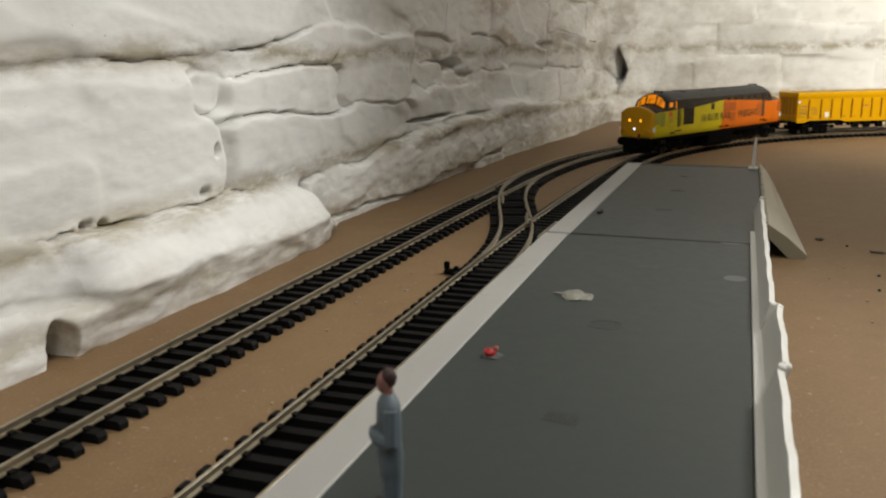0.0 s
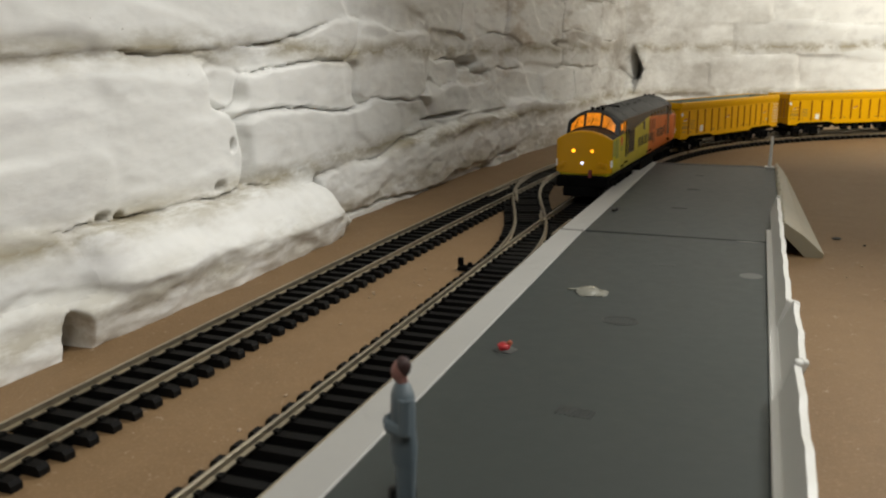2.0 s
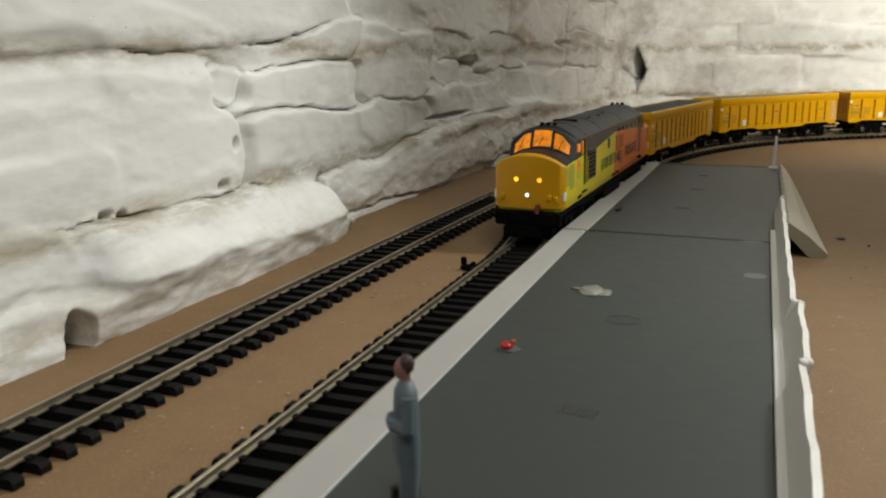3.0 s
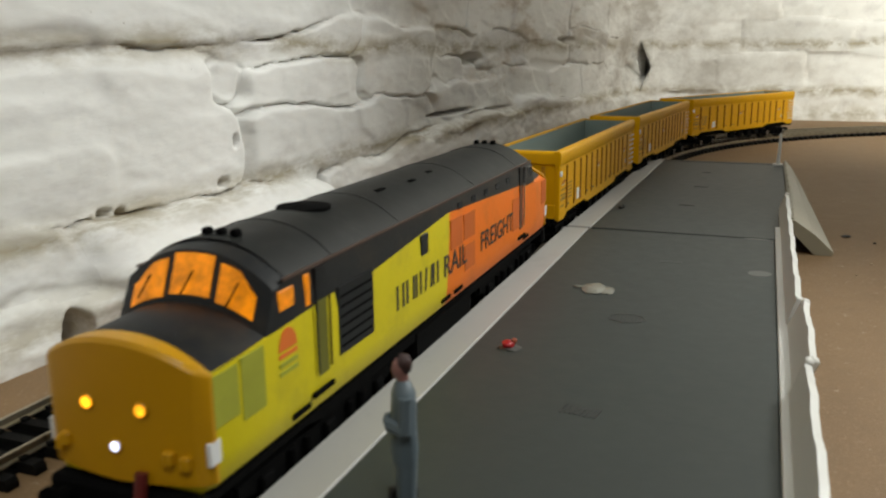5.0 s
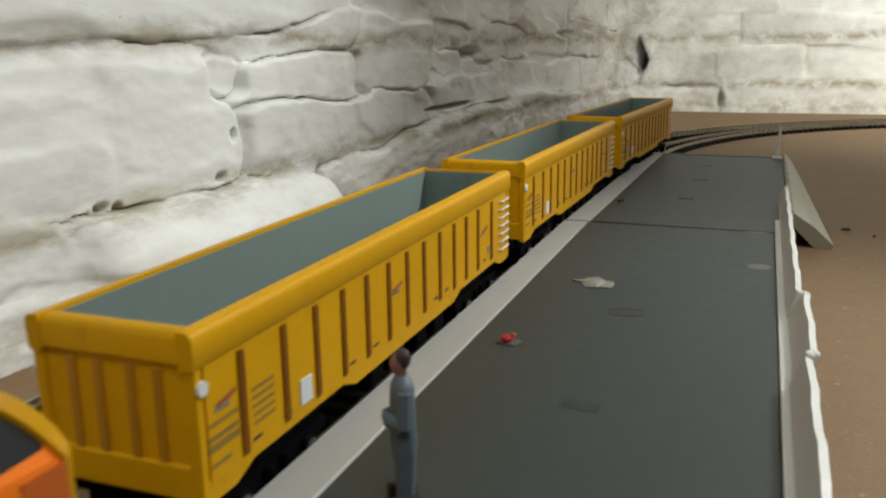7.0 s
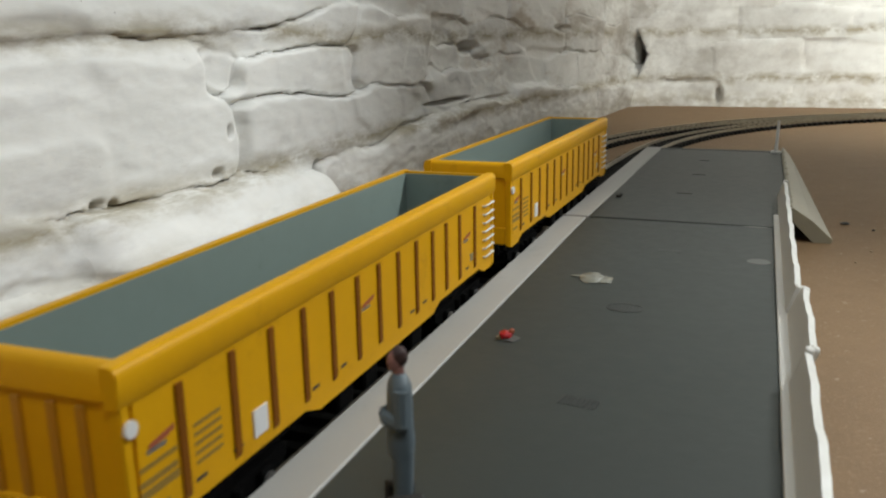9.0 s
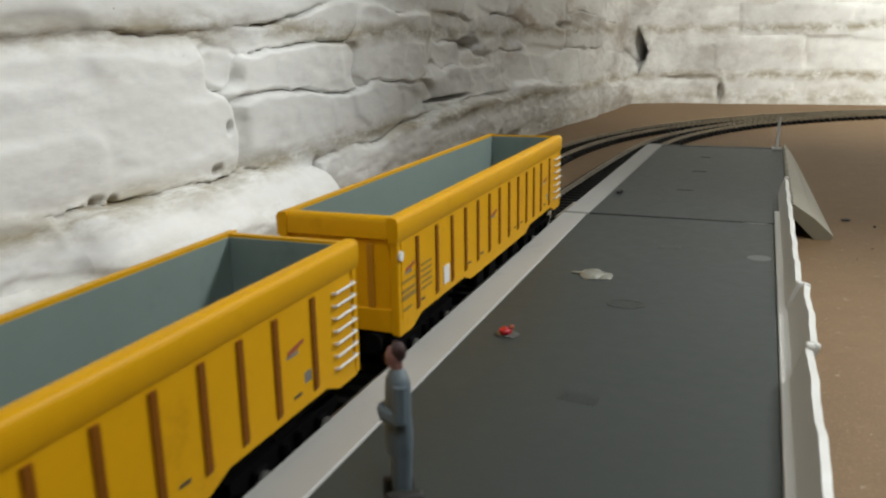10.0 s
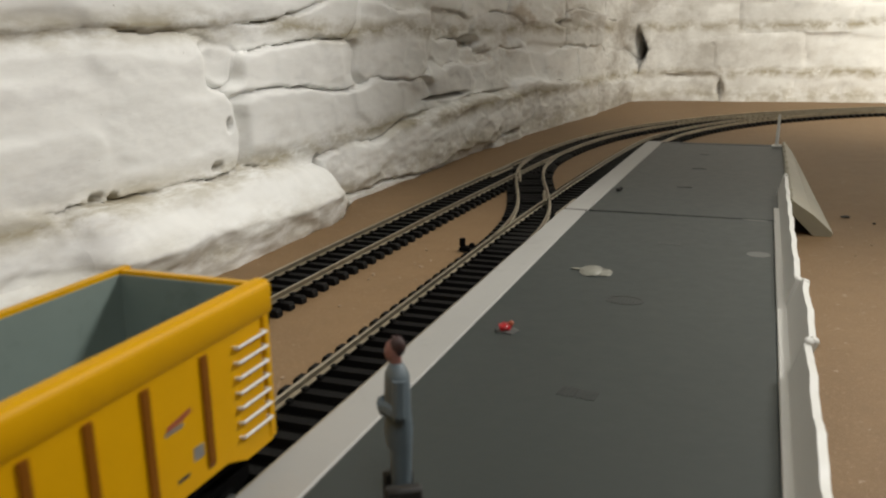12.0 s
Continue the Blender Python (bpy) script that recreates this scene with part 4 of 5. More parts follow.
    for u in (0.0505, 0.0870, 0.1480, 0.1965):
        bm = bmesh.new()
        loft(bm, [arc(u - 0.0003, 0.0002), arc(u - 0.0003, 0.0004), arc(u + 0.0003, 0.0004), arc(u + 0.0003, 0.0002)], caps=False)
        part("roof_rib", bm, M_DARK, t)
    for u, r in ((0.068, 0.0066),):
        bm = bmesh.new()
        rod(bm, (0, u - HALF, 0.0580), (0, u - HALF, 0.0602), r, 28)
        for k in range(6):
            rod(bm, (0, u - HALF, 0.0596), (0, u - HALF, 0.06025 + 0.00004 * k), r * (0.94 - k * 0.15), 24)
        part("roof_fan", bm, M_BLACK, t, "round black roof fan grille", True)
    for u0, u1, x in ((0.0960, 0.1010, 0.006), (0.1160, 0.1200, 0.007), (0.1330, 0.1360, 0.006)):
        bm = bmesh.new()
        box(bm, x - 0.0007, x + 0.0007, u0 - HALF, u1 - HALF, 0.0570, z_at(x, 0.0530, 0.0600) + 0.00045)
        part("roof_hatch", bm, M_BLACK, t, "narrow black roof slot")
    for u in (0.0345, 0.2097):
        for x in (-0.0034, 0.0, 0.0034):
            bm = bmesh.new()
            box(bm, x - 0.0009, x + 0.0009, u - 0.0010 - HALF, u + 0.0014 - HALF, 0.0585, 0.0614, 0.0004)
            part("horn", bm, M_BLACK, t)
    for sx in (-1, 1):
        bm = bmesh.new()
        box(bm, sx * 0.0172 - 0.00028, sx * 0.0172 + 0.00028, 0.0290 - HALF, 0.2150 - HALF, 0.0530, 0.0536)
        part("gutter", bm, M_BROWN, t, "thin rusty brown gutter line")

    # windscreens: panes set in the sloping cab fronts
    def screen(sgn, glow):
        for x0, x1, k0, k1 in ((-0.0142, -0.0062, 0.10, 0.86), (-0.0046, 0.0046, 0.14, 0.94), (0.0062, 0.0142, 0.10, 0.86)):
            bm = bmesh.new()
            grid = []
            for j in range(4):
                row = []
                for i in range(5):
                    x = x0 + (x1 - x0) * i / 4
                    k = k0 + (k1 - k0) * j / 3
                    if j == 3 and abs(x) > 0.0105:
                        k -= 0.30 * (abs(x) - 0.0105) / 0.0035
                    z = z_at(x, 0.0440, 0.0492) * (1 - k) + z_at(x, 0.0518, 0.0588) * k
                    u = 0.0222 + 0.0040 * k - 0.0002
                    row.append((x, sgn * (u - HALF), z + 0.0001))
                grid.append(row)
            rows = [[bm.verts.new(p) for p in r] for r in grid]
            for r0, r1 in zip(rows, rows[1:]):
                for i in range(4):
                    bm.faces.new((r0[i], r0[i + 1], r1[i + 1], r1[i]))
            ext = bmesh.ops.extrude_face_region(bm, geom=bm.faces[:])
            bmesh.ops.translate(bm, verts=[v for v in ext["geom"] if isinstance(v, bmesh.types.BMVert)], vec=(0, sgn * 0.0009, -0.0004))
            bmesh.ops.recalc_face_normals(bm, faces=bm.faces[:])
            w = part("windscreen", bm, M_AMBER if glow else M_GLASS, t, "amber-lit windscreen pane" if glow else "dark windscreen pane", True)
            if glow:
                bm = bmesh.new()
                c = (x0 + x1) / 2
                zz = z_at(c, 0.0440, 0.0492)
                rod(bm, (c - 0.0012, -HALF + 0.0216, zz + 0.0015), (c + 0.0006, -HALF + 0.0238, zz + 0.0060), 0.0002, 5)
                part("wiper", bm, M_BLACK, w)
    screen(1, True)
    screen(-1, False)

    for sx in (-1, 1):
        def side(name, u0, u1, z0, z1, mat, label="", x0=0.0168, x1=0.01775, bev=0.0):
            bm = bmesh.new()
            box(bm, min(sx * x0, sx * x1), max(sx * x0, sx * x1), u0 - HALF, u1 - HALF, z0, z1, bev)
            return part(name, bm, mat, t, label)
        for end, glow in ((0, True), (1, False)):
            f = (lambda a, b: (a, b)) if end == 0 else (lambda a, b: (2 * HALF - b, 2 * HALF - a))
            side("cab_window", *f(0.0272, 0.0330), 0.0472, 0.0514, M_AMBER if glow else M_GLASS, "amber-lit cab side window" if glow else "dark cab side window", 0.0155, 0.01748, 0.0003)
            side("door_window", *f(0.0372, 0.0392), 0.0455, 0.0522, M_AMBER if glow else M_GLASS, "", 0.0155, 0.01752, 0.0002)
            side("cab_door", *f(0.0410, 0.0455), 0.0290, 0.0455, M_DOOR if end == 0 else M_DOOR_REAR, "recessed cab door in shadowed livery", 0.0160, 0.01772)
            side("door_top", *f(0.0412, 0.0453), 0.0456, 0.0526, M_DARK, "", 0.0160, 0.01768)
            for u in (0.0404, 0.0460):
                bm = bmesh.new()
                u = f(u, u)[0]
                rod(bm, (sx * 0.0181, u - HALF, 0.0300), (sx * 0.0181, u - HALF, 0.0460), 0.00025, 6)
                part("handrail", bm, M_STEEL if u > 0.05 else M_DARK, t)
            side("step_plate", *f(0.0380, 0.0470), 0.0252, 0.0262, M_BLACK, "", 0.0170, 0.0182)
            side("nose_grille", *f(0.0045, 0.0120), 0.0330, 0.0425, M_LIME2 if end == 0 else M_ORANGE2)
            if end == 0:
                side("nose_door", *f(0.0130, 0.0205), 0.0310, 0.0430, M_LIME2)
            side("data_panel", *f(0.0026, 0.0056), 0.0268, 0.0310, M_LABEL, "small white data panel", 0.0168, 0.01772)
        side("equipment_grille", 0.0507, 0.0683, 0.0303, 0.0460, M_DARK, "large black bodyside grille", 0.0168, 0.0178)
        for k in range(6):
            side("grille_bar", 0.0515, 0.0675, 0.0318 + k * 0.0023, 0.0324 + k * 0.0023, M_BLACK, "", 0.0170, 0.01784)
        side("small_window", 0.0990, 0.1045, 0.0415, 0.0475, M_DARK, "small dark bodyside window", 0.0168, 0.0178, 0.0003)
        side("side_grille", 0.1225, 0.1330, 0.0380, 0.0470, M_ORANGE2, "dull orange grille panel")
        side("side_grille", 0.1345, 0.1450, 0.0385, 0.0465, M_ORANGE2)
        side("side_grille", 0.1350, 0.1450, 0.0285, 0.0365, M_ORANGE2)
        side("side_grille", 0.1890, 0.1985, 0.0300, 0.0420, M_ORANGE2)
        for u in (0.130, 0.143, 0.156, 0.169, 0.182):
            side("upper_window", u, u + 0.0035, 0.0490, 0.0510, M_GLASS, "", 0.0165, 0.01745)
        for u in (0.0300, 0.1150, 0.1260, 0.2050):
            side("lower_vent", u, u + 0.0070, 0.0236, 0.0248, M_BLACK)
        bm = bmesh.new()
        prism(bm, [(0.0030 - HALF, 0.0203), (0.2412 - HALF, 0.0203), (0.2380 - HALF, 0.0188), (0.2060 - HALF, 0.0188), (0.2000 - HALF, 0.0176), (0.0442 - HALF, 0.0176), (0.0380 - HALF, 0.0188), (0.0062 - HALF, 0.0188)],
              "x", min(sx * 0.0140, sx * 0.0160), max(sx * 0.0140, sx * 0.0160))
        part("solebar", bm, M_BLACK, t)
    # painted words and the emblem on the side towards the platform
    xs = 0.01776
    for k, (w, s) in enumerate(((0.0050, 0), (0.0056, 0), (0.0042, 0), (0.0054, 0.0009), (0.0044, 0))):
        bm = bmesh.new()
        y = 0.0822 + k * 0.0064 - HALF
        for c in (0, w - 0.0012):
            prism(bm, [(y + c, 0.0312), (y + c + 0.0012, 0.0312), (y + c + 0.0012 + s, 0.0376), (y + c + s, 0.0376)], "x", xs - 0.0004, xs)
        part("name_bar", bm, M_INK, t)
    lettering("RAIL", 0.0092, t, xs, 0.1160 - HALF, 0.0312, 1.14, M_INK)
    lettering("FREIGHT", 0.0092, t, xs, 0.1506 - HALF, 0.0312, 1.08, M_INK)
    bm = bmesh.new()
    y = 0.0292 - HALF
    prism(bm, [(y - 0.0034, 0.0395)] + [(y - 0.0034 * math.cos(math.pi * i / 10), 0.0395 + 0.0042 * math.sin(math.pi * i / 10)) for i in range(1, 10)] + [(y + 0.0034, 0.0395)], "x", xs - 0.0004, xs)
    part("emblem", bm, M_ORANGE, t, "half-round orange emblem")
    for z in (0.0362, 0.0345, 0.0380):
        bm = bmesh.new()
        box(bm, xs - 0.0004, xs, y - 0.0034, y + 0.0034, z, z + 0.0009)
        part("emblem_bar", bm, M_ORANGE if z > 0.037 else M_LIME2, t)
    # nose: lamps, jumper sockets, coupling, buffers
    for x, z, r, mat, label in ((-0.0058, 0.0368, 0.0011, M_LAMP, "glowing amber marker light"), (0.0058, 0.0368, 0.0011, M_LAMP, "glowing amber marker light"), (-0.0002, 0.0293, 0.0009, M_HEAD, "bright white headlight")):
        bm = bmesh.new()
        yf = -HALF + 0.0026 * (abs(x) / 0.0172) ** 2.2
        rod(bm, (x, yf + 0.0006, z), (x, yf - 0.0005, z), r, 16)
        lamp = part("headlight", bm, mat, t, label)
        bm = bmesh.new()
        for k in range(16):
            a = 2 * math.pi * k / 16
            rod(bm, (x + (r + 0.0002) * math.cos(a), yf - 0.0002, z + (r + 0.0002) * math.sin(a)), (x + (r + 0.0002) * math.cos(a + 0.4), yf - 0.0002, z + (r + 0.0002) * math.sin(a + 0.4)), 0.0003, 5)
        part("bezel", bm, M_NOSE, lamp)
    for x, z in ((-0.0125, 0.0283), (0.0105, 0.0283), (0.0135, 0.0275), (-0.0140, 0.0270)):
        bm = bmesh.new()
        yf = -HALF + 0.0026 * (abs(x) / 0.0172) ** 2.2
        box(bm, x - 0.0011, x + 0.0011, yf - 0.0012, yf + 0.0008, z - 0.0014, z + 0.0014, 0.0004)
        part("jumper_socket", bm, M_NOSE, t)
    bm = bmesh.new()
    rod(bm, (0.0052, -HALF - 0.0005, 0.0252), (0.0052, -HALF - 0.0014, 0.0205), 0.0012, 8)
    part("brake_pipe", bm, M_PIPE, t, "dull red brake pipe")
    for sy in (-1, 1):
        bm = bmesh.new()
        box(bm, -0.0165, 0.0165, min(sy * (HALF - 0.004), sy * (HALF + 0.0006)), max(sy * (HALF - 0.004), sy * (HALF + 0.0006)), 0.0140, 0.0212, 0.0008)
        box(bm, -0.0120, 0.0120, min(sy * (HALF - 0.010), sy * (HALF + 0.0012)), max(sy * (HALF - 0.010), sy * (HALF + 0.0012)), 0.0082, 0.0142, 0.0008)
        part("buffer_beam", bm, M_BLACK, t, "black buffer beam and snow plough")
        for x in (-0.0120, 0.0120):
            bm = bmesh.new()
            rod(bm, (x, sy * HALF, 0.0183), (x, sy * (HALF + 0.0040), 0.0183), 0.0014, 12)
            rod(bm, (x, sy * (HALF + 0.0038), 0.0183), (x, sy * (HALF + 0.0048), 0.0183), 0.0030, 16)
            part("buffer", bm, M_BLACK, t, "round black buffer", True)
    bm = bmesh.new()
    prism(bm, [(-0.0150, 0.0065), (0.0150, 0.0065), (0.0165, 0.0100), (0.0165, 0.0195), (-0.0165, 0.0195), (-0.0165, 0.0100)], "y", -0.0240, 0.0220)
    part("fuel_tank", bm, M_BLACK, t, "black fuel tanks")
    box_bm = bmesh.new()
    box(box_bm, -0.0120, 0.0120, -HALF + 0.004, HALF - 0.004, 0.0165, 0.0215)
    part("underframe", box_bm, M_BLACK, t)
    bm = bmesh.new()
    box(bm, -0.0016, 0.0016, HALF, HALF + 0.0210, 0.0105, 0.0125, 0.0003)
    part("coupling", bm, M_BLACK, t)
    for y in (-0.0730, 0.0730):
        bogie(t, y, (-0.0262, 0.0, 0.0262), 0.0072, 0.0145)
    return t


WAGON = 0.0929


def wagon():
    t = thing("box_wagon", "yellow open bogie box wagon with grey-green lining, empty", "freight wagon", "wagons of the train")
    zt, zr, zb, n = 0.0508, 0.0447, 0.0212, WAGON
    # the tub: plain sheet walls with a lining
    for sx in (-1, 1):
        bm = bmesh.new()
        box(bm, min(sx * 0.0146, sx * 0.0170), max(sx * 0.0146, sx * 0.0170), -n + 0.003, n - 0.003, zb, zt - 0.001)
        part("side_sheet", bm, M_YELLOW, t)
        bm = bmesh.new()
        box(bm, min(sx * 0.0140, sx * 0.01455), max(sx * 0.0140, sx * 0.01455), -n + 0.0036, n - 0.0036, zb + 0.002, zt - 0.0008)
        part("side_lining", bm, M_INSIDE, t, "grey-green painted lining")
        # bulged top rail
        bm = bmesh.new()
        prof = [(0.0148, zr - 0.0006), (0.0171, zr - 0.0006), (0.0176, zr + 0.0002), (0.0177, zt - 0.0016), (0.0175, zt - 0.0008), (0.0170, zt - 0.0002), (0.0164, zt), (0.0146, zt)]
        prism(bm, [(sx * a, b) for a, b in prof], "y", -n - 0.0004, n + 0.0004)
        part("top_rail", bm, M_YELLOW, t, "deep round-edged yellow top rail", True)
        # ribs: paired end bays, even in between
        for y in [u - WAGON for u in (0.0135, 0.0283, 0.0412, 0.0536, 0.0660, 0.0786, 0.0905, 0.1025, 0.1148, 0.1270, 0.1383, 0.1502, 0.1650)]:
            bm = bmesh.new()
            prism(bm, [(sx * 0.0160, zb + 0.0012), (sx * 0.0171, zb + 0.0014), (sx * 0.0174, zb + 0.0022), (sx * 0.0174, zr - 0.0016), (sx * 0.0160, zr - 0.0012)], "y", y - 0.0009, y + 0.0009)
            part("rib", bm, M_RIB, t, "ochre-brown rib")
        # lower sill: deeper at the ends, lifted over the bogies
        bm = bmesh.new()
        prism(bm, [(-n + 0.001, 0.0185), (-n + 0.010, 0.0185), (-n + 0.016, 0.0208), (-0.040, 0.0208), (-0.034, 0.0186), (0.034, 0.0186), (0.040, 0.0208), (n - 0.016, 0.0208), (n - 0.010, 0.0185), (n - 0.001, 0.0185),
                   (n - 0.001, 0.0228), (-n + 0.001, 0.0228)], "x", min(sx * 0.0154, sx * 0.01692), max(sx * 0.0154, sx * 0.01692))
        part("sill", bm, M_YELLOW, t)
        for sy in (-1, 1):
            bm = bmesh.new()
            box(bm, min(sx * 0.0150, sx * 0.0172), max(sx * 0.0150, sx * 0.0172), min(sy * n, sy * (n - 0.0022)), max(sy * n, sy * (n - 0.0022)), 0.0190, zr, 0.0003)
            part("corner_post", bm, M_YELLOW, t)
        # ladder rungs at the rear corner
        for k in range(7):
            bm = bmesh.new()
            z = 0.0240 + k * 0.0029
            rod(bm, (sx * 0.0179, n - 0.0118, z), (sx * 0.0179, n - 0.0024, z), 0.00032, 6)
            for y in (n - 0.0118, n - 0.0024):
                rod(bm, (sx * 0.0179, y, z), (sx * 0.0160, y, z), 0.00028, 5)
            part("rung", bm, M_LABEL, t, "white ladder rung")
        # stencils and plates
        def plate(name, y0, y1, z0, z1, mat, label="", x=0.01708):
            bm = bmesh.new()
            box(bm, min(sx * (x - 0.0003), sx * x), max(sx * (x - 0.0003), sx * x), y0 - n, y1 - n, z0, z1)
            return part(name, bm, mat, t, label)
        plate("label_plate", 0.0336, 0.0382, 0.0238, 0.0292, M_LABEL, "white label plate", 0.0173)
        for z0, z1, y0, y1 in ((0.0322, 0.0330, 0.0030, 0.0120), (0.0296, 0.0306, 0.0028, 0.0118), (0.0276, 0.0290, 0.0028, 0.0120), (0.0246, 0.0254, 0.0032, 0.0090)):
            plate("stencil_bar", y0, y1, z0, z1, M_FADED)
        for k in range(5):
            plate("stencil_bar", 0.0165, 0.0240, 0.0270 + k * 0.0017, 0.0277 + k * 0.0017, M_FADED)
        for y in (0.0160, 0.0270, 0.0560, 0.0690, 0.1100, 0.1190, 0.1560):
            plate("stencil_bar", y, y + 0.0030, 0.0240, 0.0247, M_INK)
        for y, z in ((0.0055, 0.0352), (0.0812, 0.0345), (0.1545, 0.0340)):
            bm = bmesh.new()
            y -= n
            prism(bm, [(y, z), (y + 0.0035, z + 0.0003), (y + 0.0062, z + 0.0010), (y + 0.0062, z + 0.0018), (y + 0.0030, z + 0.0013), (y, z + 0.0008)], "x", min(sx * 0.0162, sx * 0.01712), max(sx * 0.0162, sx * 0.01712))
            part("arrow_mark", bm, M_RUST, t, "small rust-red arrow mark")
        for y, z in ((0.0050, 0.0345), (0.0807, 0.0338), (0.1540, 0.0333)):
            plate("arrow_bar", y, y + 0.0045, z, z + 0.0007, M_STEEL, "grey bar under the arrow")
        plate("grey_patch", 0.1605, 0.1632, 0.0258, 0.0282, M_STEEL, "small grey plate")
        bm = bmesh.new()
        rod(bm, (sx * 0.0172, -n + 0.0016, 0.0405), (sx * 0.0178, -n + 0.0016, 0.0405), 0.0014, 12)
        part("lamp_bracket", bm, M_LABEL, t, "pale round lamp bracket")
    for sy in (-1, 1):
        lo = lambda a, b: (min(sy * a, sy * b), max(sy * a, sy * b))
        bm = bmesh.new()
        box(bm, -0.0152, 0.0152, *lo(n - 0.0030, n - 0.0009), zb, zt - 0.001)
        part("end_sheet", bm, M_YELLOW, t)
        bm = bmesh.new()
        box(bm, -0.0139, 0.0139, *lo(n - 0.0038, n - 0.00305), zb + 0.002, zt - 0.0008)
        part("end_lining", bm, M_INSIDE, t, "grey-green painted lining")
        bm = bmesh.new()
        prof = [(n - 0.0036, zr - 0.0004), (n - 0.0008, zr - 0.0002), (n + 0.0001, zr + 0.0004), (n + 0.0001, zt - 0.0016), (n - 0.0003, zt - 0.0008), (n - 0.0012, zt - 0.0002), (n - 0.0030, zt - 0.0001)]
        prism(bm, [(sy * a, b) for a, b in prof], "x", -0.0147, 0.0147)
        part("end_rail", bm, M_YELLOW, t, "deep round-edged yellow end rail", True)
        for x in (-0.0092, -0.0035, 0.0035, 0.0092):
            bm = bmesh.new()
            box(bm, x - 0.0009, x + 0.0009, *lo(n - 0.0023, n - 0.0003), 0.0262, zr - 0.0010, 0.0002)
            part("end_rib", bm, M_OCHRE, t, "ochre end rib")
        bm = bmesh.new()
        box(bm, -0.0150, 0.0150, *lo(n - 0.0030, n - 0.0002), 0.0195, 0.0262, 0.0004)
        part("headstock", bm, M_YELLOW, t, "yellow headstock beam")
        for x in (-0.0115, 0.0115):
            bm = bmesh.new()
            rod(bm, (x, sy * (n - 0.001), 0.0183), (x, sy * (n + 0.0042), 0.0183), 0.0012, 10)
            rod(bm, (x, sy * (n + 0.0040), 0.0183), (x, sy * (n + 0.0050), 0.0183), 0.0027, 14)
            part("buffer", bm, M_BLACK, t, "round black buffer", True)
        bm = bmesh.new()
        box(bm, -0.0014, 0.0014, *lo(n - 0.006, n + 0.0100), 0.0105, 0.0125, 0.0003)
        box(bm, -0.0045, 0.0045, *lo(n + 0.0088, n + 0.0100), 0.0108, 0.0122, 0.0003)
        part("coupling", bm, M_BLACK, t)
    bm = bmesh.new()
    box(bm, -0.0146, 0.0146, -n + 0.0031, n - 0.0031, zb - 0.001, zb + 0.0018)
    part("tub_floor", bm, M_INSIDE, t, "grey-green painted floor")
    bm = bmesh.new()
    box(bm, -0.0135, 0.0135, -n + 0.002, n - 0.002, 0.0165, zb - 0.0011)
    for sx in (-1, 1):
        for y in (-0.018, -0.004, 0.012, 0.026):
            box(bm, sx * 0.013 - 0.002, sx * 0.013 + 0.002, y - 0.004, y + 0.004, 0.0115, 0.0170, 0.0006)
    part("underframe", bm, M_BLACK, t, "black underframe with brake gear")
    for y in (-0.0655, 0.0655):
        bogie(t, y, (-0.0128, 0.0128), 0.0058, 0.0138, ringed=True)
    return t


# ---- what moves ----
# time and place along the near track of the locomotive's front
RUN = [(0, 0.7640), (0.5, 0.7015), (1, 0.6385), (1.5, 0.5770), (2, 0.5155), (2.5, 0.4520), (3, 0.3885), (3.5, 0.3210), (4, 0.2490), (4.4, 0.1920), (4.8, 0.1350), (5.5, 0.0388),
       (6, -0.0260), (6.5, -0.0910), (7, -0.1598), (7.2, -0.1860), (7.6, -0.2355), (8, -0.2805), (8.4, -0.3235), (8.8, -0.3650), (9, -0.3855), (9.5, -0.4365), (10, -0.4925), (10.5, -0.5520), (11, -0.6135), (11.5, -0.6760), (12, -0.7393)]


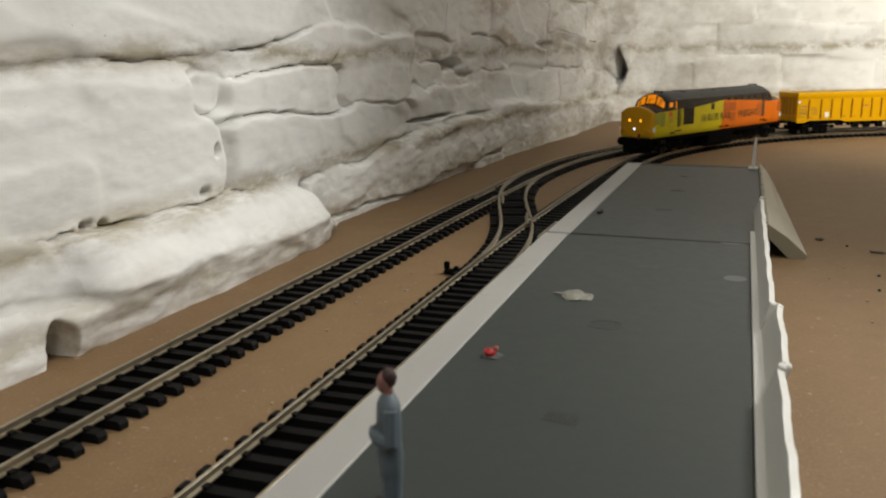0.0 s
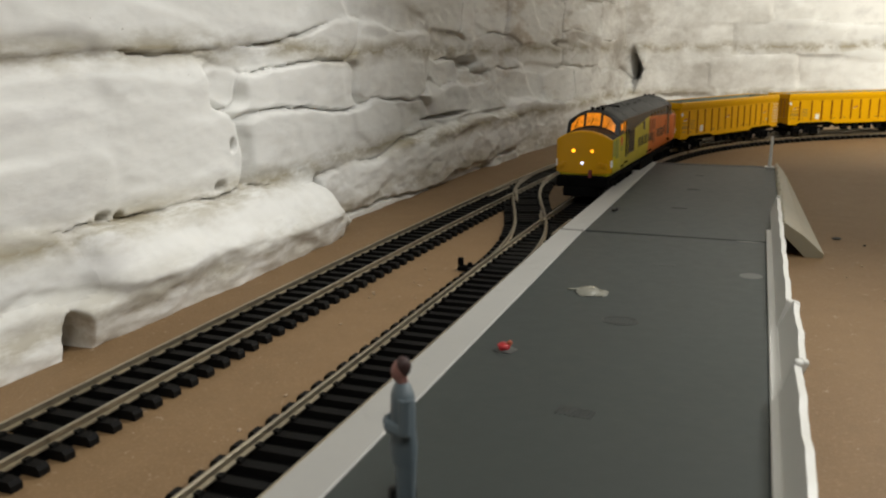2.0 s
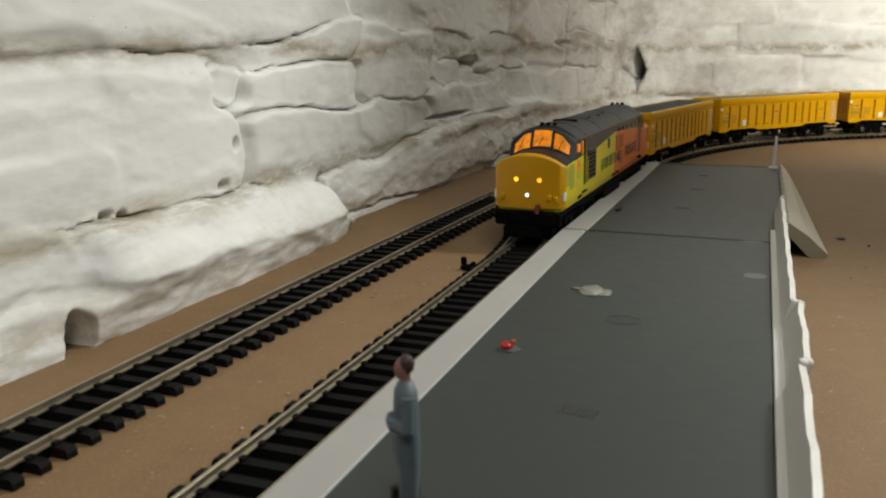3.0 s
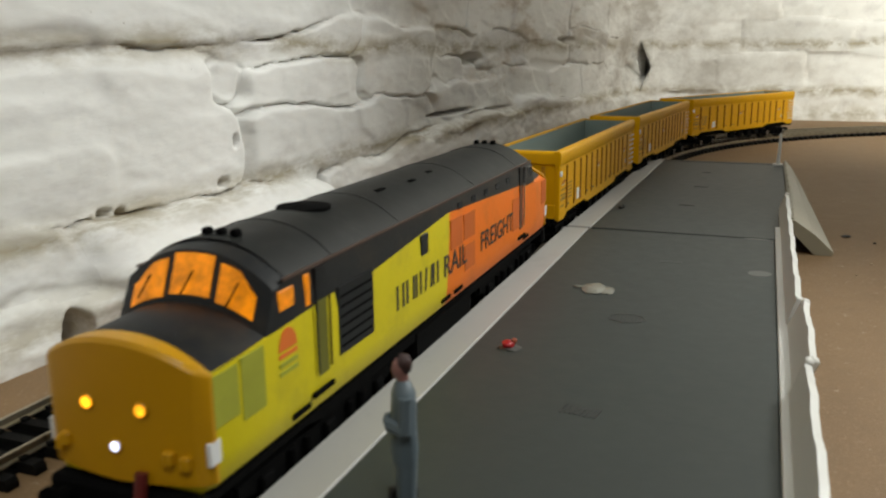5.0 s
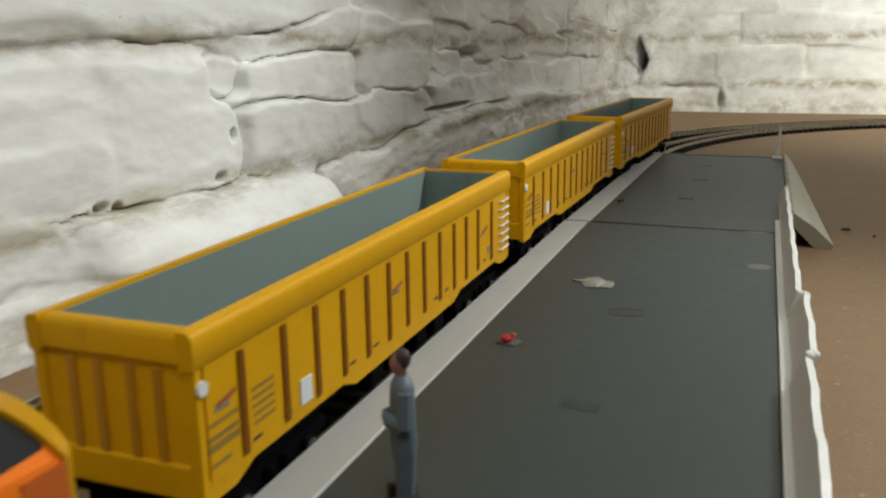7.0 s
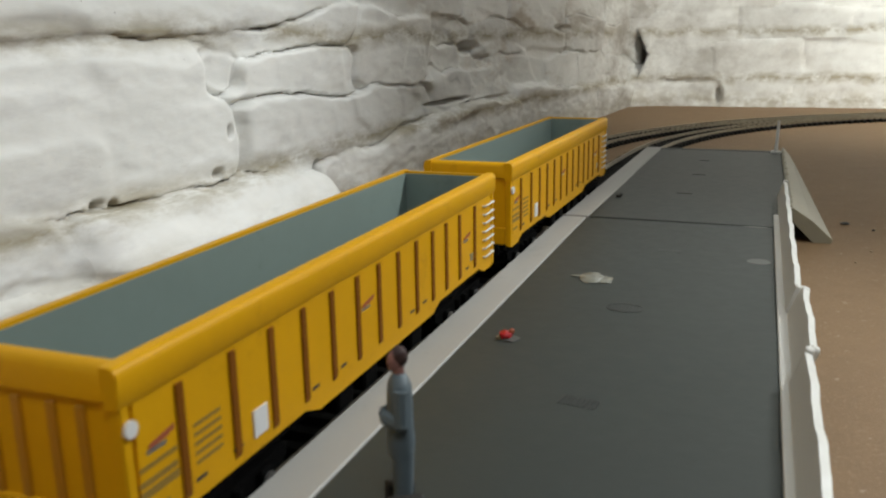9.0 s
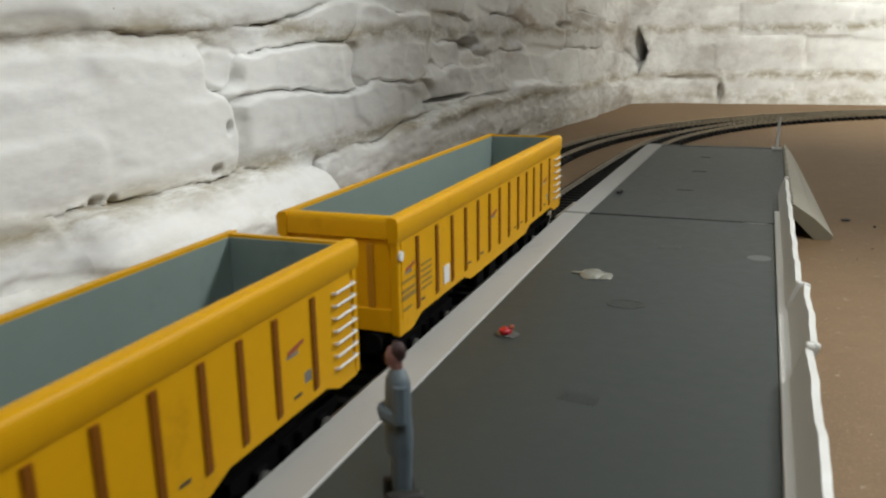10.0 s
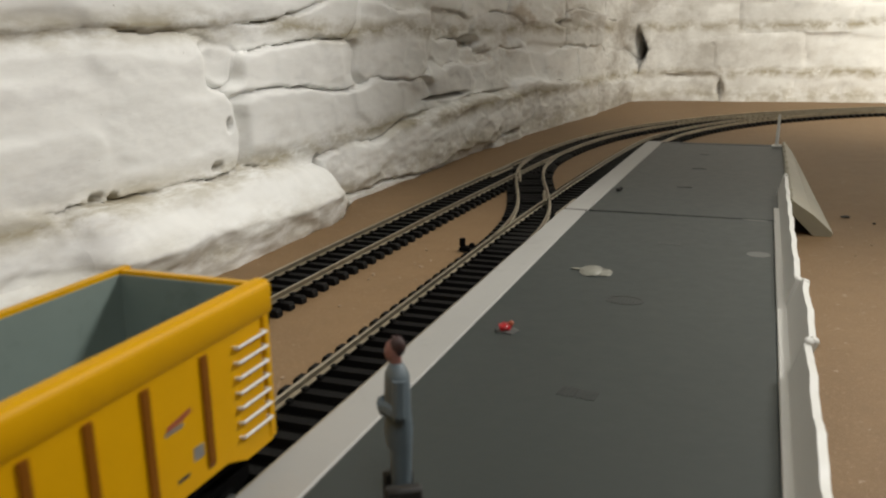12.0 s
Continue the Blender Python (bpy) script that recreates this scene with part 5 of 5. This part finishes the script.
def front_at(t):
    """Smooth (Hermite) run of the train's front."""
    ts, ss = [r[0] for r in RUN], [r[1] for r in RUN]
    i = min(len(ts) - 2, max(0, int(np.searchsorted(ts, t, "right")) - 1))
    sl = lambda j: (ss[min(j + 1, len(ss) - 1)] - ss[max(j - 1, 0)]) / (ts[min(j + 1, len(ts) - 1)] - ts[max(j - 1, 0)])
    h = ts[i + 1] - ts[i]
    k = (t - ts[i]) / h
    return ((2 * k ** 3 - 3 * k * k + 1) * ss[i] + (k ** 3 - 2 * k * k + k) * h * sl(i) + (3 * k * k - 2 * k ** 3) * ss[i + 1] + (k ** 3 - k * k) * h * sl(i + 1))


def drive(vehicle, behind, pivot, radius):
    """Key a vehicle along the near track, its bogies turning and its wheels rolling."""
    times = [i * 0.2 for i in range(61)]

    def at(s):
        a, b = on_line(LINE_A, s - pivot)[0], on_line(LINE_A, s + pivot)[0]
        return Matrix.Translation((a + b) / 2) @ Matrix.Rotation(-math.atan2(b.x - a.x, b.y - a.y), 4, "Z"), math.atan2(b.x - a.x, b.y - a.y)
    walk(vehicle, [(t, at(front_at(t) + behind)[0]) for t in times])
    for b in [c for c in vehicle.children if c.name.startswith("bogie")]:
        off = b.location.y
        sgn = 1 if off > 0 else -1
        rows = []
        for t in times:
            s = front_at(t) + behind
            turn = on_line(LINE_A, s + sgn * pivot)[1] - at(s)[1]
            rows.append((t, Matrix.Translation((0, off, 0)) @ Matrix.Rotation(-turn, 4, "Z")))
        walk(b, rows)
        for w in [c for c in b.children if c.name.startswith("wheelset")]:
            loc = w.location.copy()
            steps = [i / 15 for i in range(181)]
            walk(w, [(t, Matrix.Translation(loc) @ Matrix.Rotation((front_at(0) - front_at(t)) / radius, 4, "X")) for t in steps])


def motions():
    drive(LOCO, HALF, 0.0730, 0.0072)
    for k, w in enumerate(WAGONS):
        drive(w, 0.268 + WAGON + 0.2095 * k, 0.0655, 0.0058)


room()
platform_bits()
fence()
figurine()
LOCO = loco()
WAGONS = [wagon()]
for k in (1, 2):
    WAGONS.append(copy_thing(WAGONS[0], Matrix.Translation((-0.1, 0.4 + 0.2 * k, 0))))
track("track_near", LINE_A, "black-sleepered model track along the platform, curving away", lambda s: 0.56 < s < 0.0)
track("track_far", LINE_B, "black-sleepered model track beside the stone wall", lambda s: False)
crossover()
stone_walls()
motions()
